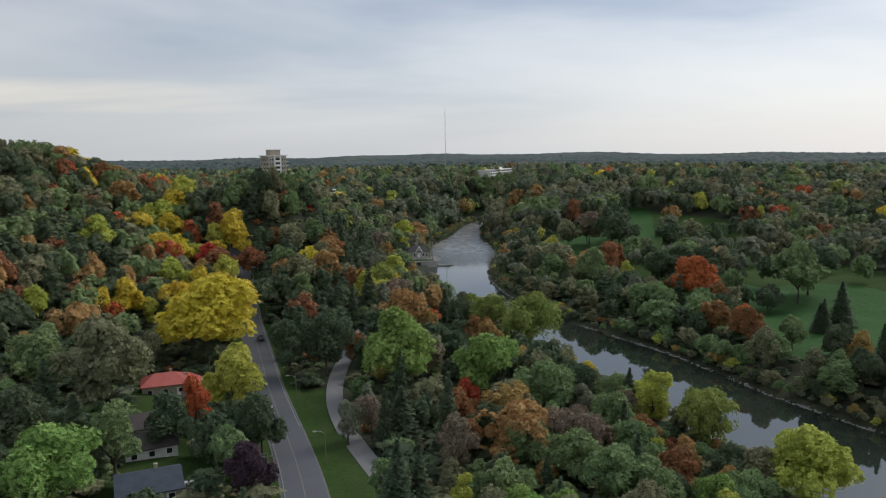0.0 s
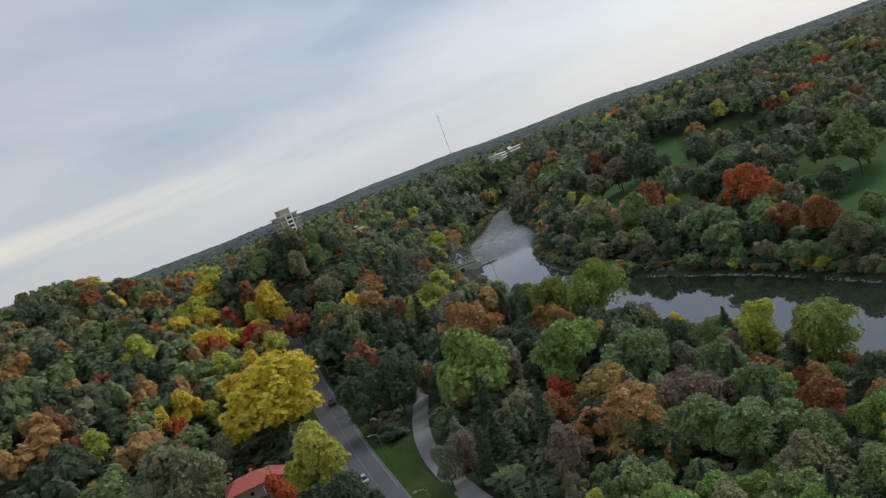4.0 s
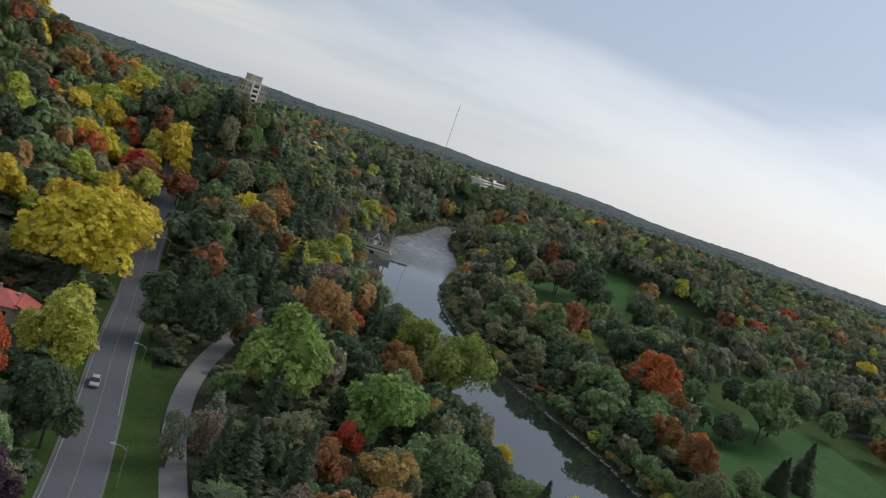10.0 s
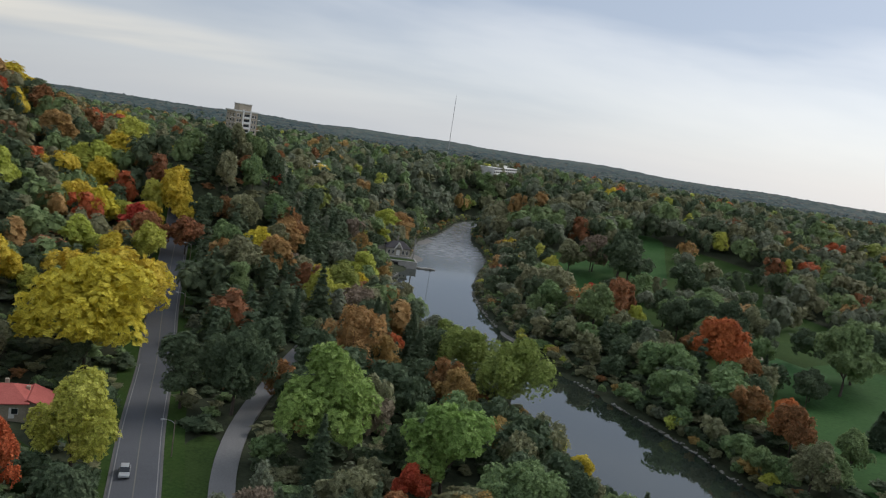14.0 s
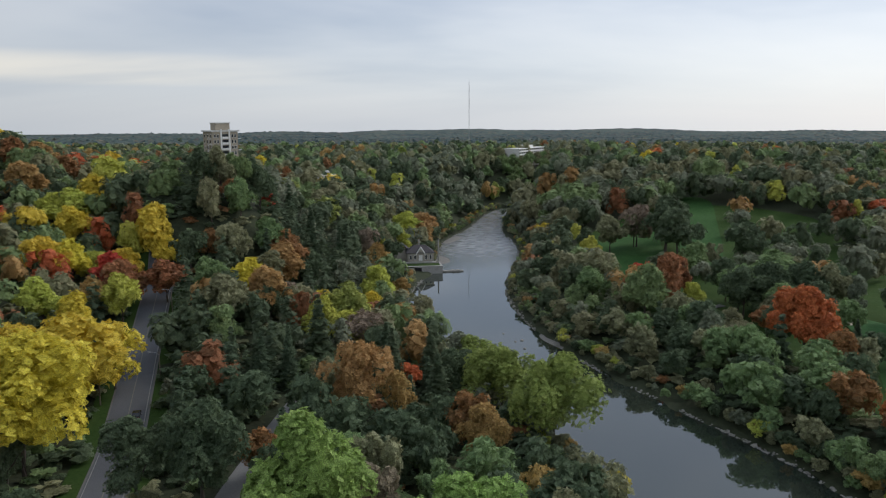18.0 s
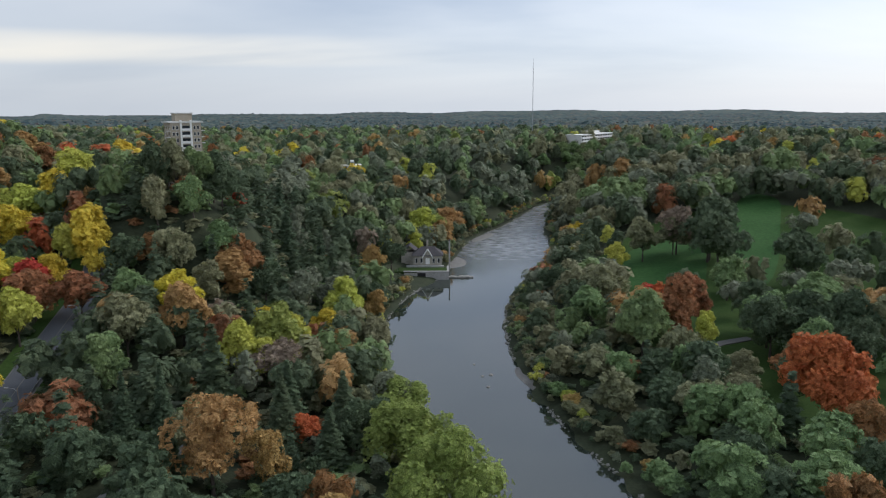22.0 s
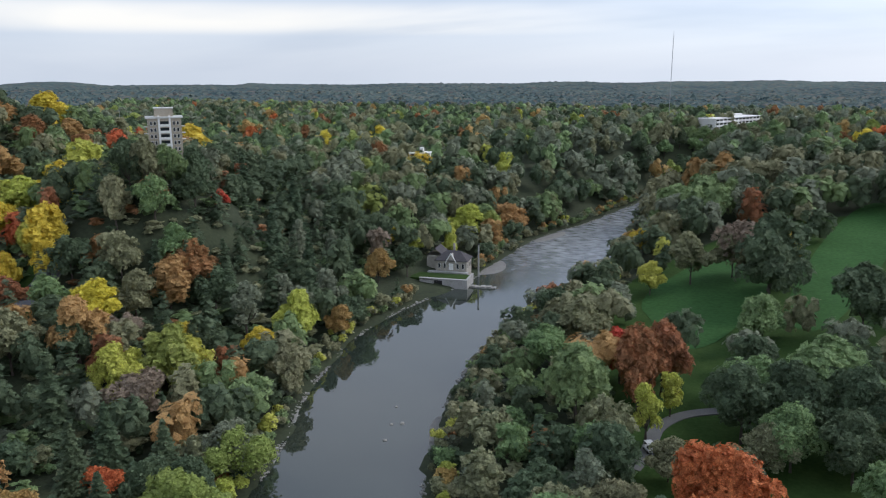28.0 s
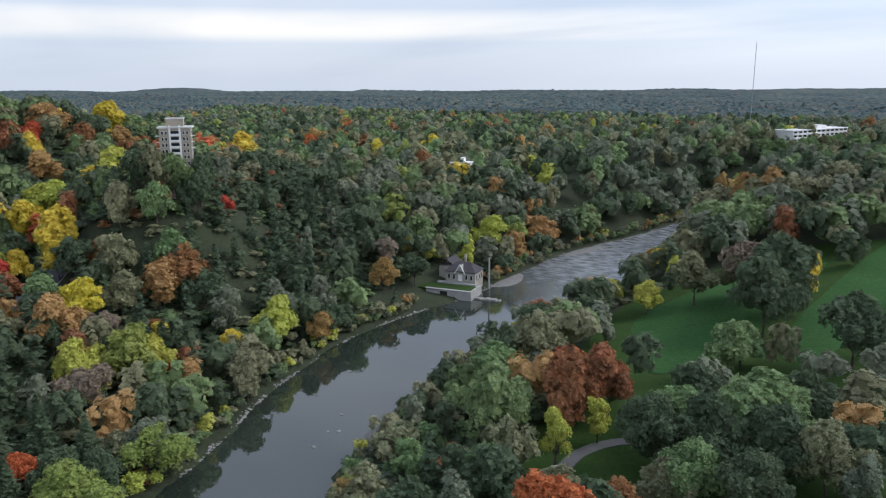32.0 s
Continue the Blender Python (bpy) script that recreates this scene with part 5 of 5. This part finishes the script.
def long_block(x, y, rz, length, depth, top, floors, name, label, visible=11.0):
    """A long pale slab building with rows of balconies and windows."""
    z0 = float(land(x, y)) - 2
    h = top - z0
    t = thing(name, label, "building", loc=(x, y, z0), rz=rz)
    part("wall", slab(-length / 2, -depth / 2, 0, length / 2, depth / 2, h), PALE, t)
    part("roof_edge", slab(-length / 2 - 0.4, -depth / 2 - 0.4, h, length / 2 + 0.4, depth / 2 + 0.4, h + 0.5), TRIM, t)
    part("penthouse", slab(-length * 0.02, -depth * 0.3, h + 0.5, length * 0.16, depth * 0.3, h + 2.8), TRIM, t)
    sh = visible / floors
    n = max(3, int(length / 5.5))
    for k in range(floors):
        z = h - (k + 1) * sh
        part("balcony", slab(-length / 2 + 0.5, -depth / 2 - 1.0, z, -0.5, -depth / 2, z + sh * 0.42), TRIM, t)
        for i in range(n):
            xx = -length / 2 + (i + 0.5) * length / n
            w = length / n * 0.62
            wn = part("window", slab(xx - w / 2, -depth / 2 - 0.08, z + sh * 0.45, xx + w / 2, -depth / 2 + 0.02, z + sh * 0.9), DARKM, t)
            part("pane", slab(xx - w / 2 + 0.1, -depth / 2 - 0.1, z + sh * 0.5, xx + w / 2 - 0.1, -depth / 2 - 0.06, z + sh * 0.86), GLASS, wn)
    return t


long_block(56.0, 814.0, 66.0, 66.0, 14.0, 45.5, 4, "apartment_block", "long white slab apartment block among far trees")
long_block(141.0, 990.0, 20.0, 26.0, 14.0, 39.0, 4, "office_block", "small white office block among far trees", 10.0)
long_block(-79.0, 556.0, 20.0, 11.0, 8.0, 37.5, 2, "school_block", "low grey-white flat roofed building among trees", 7.0)
long_block(108.0, 860.0, 10.0, 16.0, 10.0, 44.0, 2, "store_block", "low white flat roofed store among far trees", 6.0)


def lattice_mast(x, y, height, width, name, label):
    """A guyed lattice mast: three legs, rings of braces, and stays."""
    z = float(land(x, y))
    m = thing(name, label, "mast", loc=(x, y, z))
    legs = [(width * math.cos(a), width * math.sin(a)) for a in (0.5, 2.6, 4.7)]
    for lx, ly in legs:
        bm = bmesh.new()
        tube(bm, [(lx, ly, -1), (lx, ly, height)], [0.09, 0.07], 5)
        part("leg", bm, METAL, m)
    n = int(height / 4)
    for k in range(n):
        bm = bmesh.new()
        for (ax, ay), (bx, by) in zip(legs, legs[1:] + legs[:1]):
            tube(bm, [(ax, ay, k * 4.0), (bx, by, k * 4.0 + 4.0)], [0.03, 0.03], 4)
        part("brace", bm, METAL, m)
    bm = bmesh.new()
    tube(bm, [(0, 0, height), (0, 0, height + 4)], [0.09, 0.04], 5)
    part("antenna", bm, METAL, m)
    return m


lattice_mast(4.0, 860.0, 79.0, 0.26, "radio_mast", "tall thin grey lattice radio mast")
lattice_mast(-246.0, 510.0, 22.0, 0.20, "relay_mast", "thin grey relay mast above the wooded ridge")


def street_lamp(x, y, turn, height=7.4):
    """A roadside pole with a curved arm and a flat lamp head."""
    t = thing("street_lamp", "tall grey street lamp on the grass verge", "street lamp", "street lamps along the road", on_land(x, y), turn)
    bm = bmesh.new()
    tube(bm, [(0, 0, -0.5), (0, 0, height * 0.5), (0, 0, height)], [0.12, 0.10, 0.08], 8)
    part("pole", bm, WOODPOLE, t)
    bm = bmesh.new()
    tube(bm, [(0, 0, height - 0.8), (-0.6, 0, height - 0.15), (-1.8, 0, height + 0.1)], [0.05, 0.045, 0.04], 6)
    part("arm", bm, METAL, t)
    hd = part("lamp_head", slab(-2.5, -0.16, height + 0.02, -1.7, 0.16, height + 0.2, bevel=0.05), METAL, t)
    part("lens", slab(-2.4, -0.12, height - 0.03, -1.8, 0.12, height + 0.025), LAMPGLASS, hd)
    return t


def road_side(y, off):
    """A point beside the road at this y, and the way of the road there."""
    xs, ys = [p[0] for p in ROAD], [p[1] for p in ROAD]
    x = float(np.interp(y, ys, xs))
    a = math.atan2(float(np.interp(y + 5, ys, xs)) - x, 5.0)
    return x + off * math.cos(a), y - off * math.sin(a), math.degrees(-a)


for ly in (104.0, 146.0, 188.0, 228.0, 266.0, 303.0):
    lx, lyy, turn = road_side(ly, 5.6)
    street_lamp(lx, lyy, turn)
for ly in (132.0, 196.0, 256.0):
    px, py, turn = road_side(ly, -6.4)
    t = thing("utility_pole", "weathered wooden utility pole beside the road", "utility pole", "utility poles along the road", on_land(px, py), turn)
    bm = bmesh.new()
    tube(bm, [(0, 0, -0.5), (0, 0, 4.5), (0, 0, 9.0)], [0.17, 0.15, 0.12], 8)
    part("pole", bm, WOODPOLE, t)
    part("crossarm", slab(-1.1, -0.06, 8.2, 1.1, 0.06, 8.34), WOODPOLE, t)


def car(x, y, turn, paint, label):
    """A car: body, glazed cabin, wheels with rims, lamps. It faces +y."""
    px, py = x, y
    t = thing("car", label, "car", "cars on the road", (px, py, float(land(px, py)) + 0.58), turn)
    bm = slab(-0.88, -2.15, 0.28, 0.88, 2.15, 0.82, bevel=0.12)
    part("body", bm, paint, t)
    bm = bmesh.new()
    lo = [bm.verts.new(v) for v in ((-0.82, -1.7, 0.80), (0.82, -1.7, 0.80), (0.82, 0.95, 0.80), (-0.82, 0.95, 0.80))]
    hi = [bm.verts.new(v) for v in ((-0.64, -1.25, 1.42), (0.64, -1.25, 1.42), (0.64, 0.25, 1.42), (-0.64, 0.25, 1.42))]
    for k in range(4):
        bm.faces.new((lo[k], lo[(k + 1) % 4], hi[(k + 1) % 4], hi[k]))
    bm.faces.new(hi); bm.faces.new(lo[::-1])
    cab = part("windows", bm, GLASS, t)
    part("roof", slab(-0.66, -1.28, 1.40, 0.66, 0.28, 1.47, bevel=0.03), paint, cab)
    for sx in (-1, 1):
        for yy in (-1.35, 1.35):
            bm = bmesh.new()
            tube(bm, [(sx * 0.68, yy, 0.32), (sx * 0.90, yy, 0.32)], [0.32, 0.32], 14)
            wh = part("wheel", bm, RUBBER, t)
            bm = bmesh.new()
            tube(bm, [(sx * 0.90, yy, 0.32), (sx * 0.915, yy, 0.32)], [0.2, 0.18], 10)
            part("rim", bm, METAL, wh)
        part("headlight", slab(sx * 0.62 - 0.18, 2.12, 0.55, sx * 0.62 + 0.18, 2.18, 0.70), LAMPGLASS, t)
        part("tail_light", slab(sx * 0.66 - 0.15, -2.18, 0.55, sx * 0.66 + 0.15, -2.12, 0.70), REDROOF, t)
    return t


SILVER = material("silver_paint", lambda nt: (0.48, 0.50, 0.52), 0.3, metal=0.4, spec=0.5)
BLACKP = material("black_paint", lambda nt: (0.014, 0.014, 0.016), 0.25, spec=0.5)
cx, cy, ct = road_side(181.0, -1.8)
car(cx, cy, ct + 180, SILVER, "silver sport utility car driving on the road")
cx, cy, ct = road_side(248.0, 1.8)
car(cx, cy, ct, BLACKP, "black car driving on the road")


def golf_cart(x, y, turn):
    t = thing("golf_cart", "white golf cart parked on the cart path", "golf cart", loc=on_land(x, y, 0.55), rz=turn)
    part("body", slab(-0.75, -1.4, 0.25, 0.75, 1.4, 0.75, bevel=0.1), TRIM, t)
    part("canopy", slab(-0.8, -1.2, 1.85, 0.8, 0.9, 1.97, bevel=0.05), TRIM, t)
    part("seat", slab(-0.6, -0.6, 0.75, 0.6, -0.1, 1.25, bevel=0.06), DARKM, t)
    for sx in (-0.7, 0.7):
        for yy in (-1.05, 0.75):
            bm = bmesh.new()
            tube(bm, [(sx, yy, 0.7), (sx, yy, 1.88)], [0.035, 0.035], 6)
            part("post", bm, METAL, t)
            bm = bmesh.new()
            tube(bm, [(sx - 0.1, yy, 0.24), (sx + 0.1, yy, 0.24)], [0.24, 0.24], 12)
            part("wheel", bm, RUBBER, t)


golf_cart(82.5, 331.5, 35)
strip("cart_path", [(80.9, 323.2), (83, 334), (81.1, 341.7), (86.5, 352.4), (97.6, 358.6)], 1.5, GRAVEL, 0.42, "pale gravel cart path curving under the trees", "path", step=2.0)


def house(x, y, rz, w, d, wall_h, rise, roofm, wallm, label, hip=False):
    t = thing("house", label, "house", loc=on_land(x, y, -0.2), rz=rz)
    part("wall", slab(-w / 2, -d / 2, -1.5, w / 2, d / 2, wall_h), wallm, t)
    part("roof", hip_roof(w, d, wall_h + 0.1, rise, 0.5, w * 0.45) if hip else gable(w, d, wall_h, rise, 0.45), roofm, t)
    if not hip:
        for s in (-1, 1):
            bm = bmesh.new()
            v = [bm.verts.new(c) for c in ((s * w / 2, -d / 2, wall_h - 0.1), (s * w / 2, d / 2, wall_h - 0.1), (s * w / 2, 0, wall_h + rise - 0.25))]
            v2 = [bm.verts.new((c.co.x - s * 0.2, c.co.y, c.co.z)) for c in v]
            bm.faces.new(v); bm.faces.new(v2[::-1])
            for k in range(3):
                bm.faces.new((v[k], v2[k], v2[(k + 1) % 3], v[(k + 1) % 3]))
            bmesh.ops.recalc_face_normals(bm, faces=bm.faces[:])
            part("gable_wall", bm, wallm, t)
    part("chimney", slab(w * 0.1, 0.4, wall_h, w * 0.1 + 0.7, 1.1, wall_h + rise + 0.7), BRICK, t)
    for k in range(3):
        xx = -w / 2 + w * (k + 0.5) / 3
        window(t, xx, -d / 2, 0.9, 1.2, 1.2, "x", -1)
        window(t, xx, d / 2, 0.9, 1.2, 1.2, "x", 1)
    window(t, w / 2, 0, 0.9, 1.2, 1.2, "y", 1)
    part("door", slab(w * 0.25, -d / 2 - 0.06, 0.1, w * 0.25 + 0.95, -d / 2 + 0.02, 2.15), TRIM, t)
    return t


house(-74.0, 197.0, 20, 11.4, 9.0, 3.0, 2.2, REDROOF, BRICK, "brick house with faded red tile roof among trees", True)
house(-68.5, 199.0, 110, 8.0, 6.8, 2.8, 1.7, REDROOF, BRICK, "red roofed wing house among dark trees")
house(-66.5, 167.0, 28, 11.0, 9.8, 2.9, 2.0, BROWNROOF, PALE, "house with worn brown shingle roof under trees")
house(-62.0, 153.5, 30, 10.2, 8.8, 2.8, 1.9, BROWNROOF, PALE, "house with brown shingle roof and pale gable")
house(-53.5, 131.5, 24, 10.6, 10.6, 2.8, 2.0, BLUEROOF, BRICK, "brick house with blue-grey shingle roof")
patch("garden", [(-65.8, 118.8), (-32.7, 88.4), (-35.7, 160.5), (-44.5, 175.2), (-66.1, 188.6), (-80.1, 196.2), (-87.4, 178.3), (-79.3, 155.2)], LAWN, 0.2, "shaded garden lawn between the houses", "grass", 5.0)


def trailer(x, y, turn):
    t = thing("camper_trailer", "white camper trailer parked behind the house", "trailer", loc=on_land(x, y, 0.2), rz=turn)
    part("body", slab(-1.1, -2.6, 0.5, 1.1, 2.6, 2.5, bevel=0.2), TRIM, t)
    part("window", slab(1.08, -1.2, 1.3, 1.13, 0.6, 1.9), GLASS, t)
    part("stripe", slab(1.09, -2.3, 0.9, 1.125, 2.3, 1.05), BLUEROOF, t)
    for sx in (-1.0, 1.0):
        bm = bmesh.new()
        tube(bm, [(sx - 0.12, 0, 0.32), (sx + 0.12, 0, 0.32)], [0.32, 0.32], 12)
        part("wheel", bm, RUBBER, t)
    part("hitch", slab(-0.08, 2.6, 0.4, 0.08, 3.6, 0.5), METAL, t)


trailer(-45.0, 133.0, -62)


def bank_rocks():
    """Pale rocks along the foot of both banks, and a few in the shallows."""
    rng = np.random.default_rng(12)
    base = np.array([(-1, -1, -0.7), (1, -1, -0.7), (1, 1, -0.7), (-1, 1, -0.7), (-0.7, -0.7, 0.6), (0.7, -0.7, 0.6), (0.7, 0.7, 0.6), (-0.7, 0.7, 0.6)], float)
    quads = np.array([(0, 3, 2, 1), (4, 5, 6, 7), (0, 1, 5, 4), (1, 2, 6, 5), (2, 3, 7, 6), (3, 0, 4, 7)])
    V, F = [], []
    for line, sign in ((LEFT_BANK, -1), (RIGHT_BANK, 1)):
        for (x0, y0), (x1, y1) in zip(line[:-1], line[1:]):
            ln = math.hypot(x1 - x0, y1 - y0)
            nx, ny = sign * (y1 - y0) / ln, -sign * (x1 - x0) / ln
            for k in range(int(ln * 4.0)):
                s, off = rng.uniform(), abs(rng.normal(0, 0.55)) - 0.25
                r = rng.uniform(0.10, 0.30) * (1.9 if rng.uniform() < 0.07 else 1)
                px, py = x0 + s * (x1 - x0), y0 + s * (y1 - y0)
                if wave(px, py, 7, 3.0) + 0.6 * wave(px, py, 23, 1.0) < rng.uniform(-0.5, 0.5):
                    continue
                a = rng.uniform(0, 6.28)
                v = base * (r * rng.uniform(0.7, 1.3), r * rng.uniform(0.7, 1.3), r * 0.7) + rng.normal(0, 0.12 * r, (8, 3))
                v = np.stack([v[:, 0] * np.cos(a) - v[:, 1] * np.sin(a), v[:, 0] * np.sin(a) + v[:, 1] * np.cos(a), v[:, 2]], 1)
                V.append(v + (x0 + s * (x1 - x0) + nx * off, y0 + s * (y1 - y0) + ny * off, 0.06 + 0.28 * max(off, 0)))
                F.append(quads + 8 * len(F))
    me = mesh_from("bank_rocks", np.concatenate(V), np.concatenate(F), [ROCK])
    tagged(new("bank_rocks", me), "pale rocks and gravel along the foot of the river banks", "rocks", kind="stuff")


bank_rocks()


def gravel_bar(name, pts, label):
    """A low bar of gravel that rises just out of the shallows."""
    poly = smooth_poly(pts, 3)
    cx, cy = sum(p[0] for p in poly) / len(poly), sum(p[1] for p in poly) / len(poly)
    bm = bmesh.new()
    rings = [[bm.verts.new((cx + (x - cx) * s, cy + (y - cy) * s, h)) for x, y in poly] for s, h in ((1.0, -0.25), (0.9, 0.06), (0.5, 0.22))]
    mid = bm.verts.new((cx, cy, 0.26))
    n = len(poly)
    for a, b in zip(rings[:-1], rings[1:]):
        for k in range(n):
            bm.faces.new((a[k], a[(k + 1) % n], b[(k + 1) % n], b[k]))
    for k in range(n):
        bm.faces.new((rings[-1][k], rings[-1][(k + 1) % n], mid))
    bmesh.ops.recalc_face_normals(bm, faces=bm.faces[:])
    me = bpy.data.meshes.new(name)
    bm.to_mesh(me); bm.free()
    me.materials.append(SHINGLE)
    tagged(new(name, me), label, "gravel bar", kind="structure")


gravel_bar("gravel_bar", [(-11, 460.5), (-1.5, 465.5), (-0, 475.9), (-4.4, 487.9), (-10.9, 492.7), (-14.2, 478.4)], "pale gravel bar beside the shallow riffles")
gravel_bar("gravel_bar", [(-6.4, 526.1), (-0.6, 537.3), (3.9, 556), (-0.9, 563.8), (-8.3, 539.4)], "pale gravel bar along the far bank")
gravel_bar("gravel_bar", [(42.2, 314.8), (38.2, 321.5), (31.8, 334), (32.3, 341.8), (38.8, 334.2), (46.9, 318.2)], "pale gravel point at the bend of the river")
for bx, by, bs in ((26.6, 331.4, 0.6), (24.5, 330, 0.45), (27, 322.4, 0.5), (21, 339, 0.4)):
    r = thing("river_boulder", "pale boulder standing in the shallow water", "boulder", "boulders in the shallows", (bx, by, 0), bx * 31)
    bm = bmesh.new()
    bmesh.ops.create_icosphere(bm, subdivisions=2, radius=bs)
    for v in bm.verts:
        v.co *= 1 + 0.22 * noise.noise(v.co * 2.3 + Vector((bx, by, 0)))
        v.co.z *= 0.6
    part("stone", bm, ROCK, r)
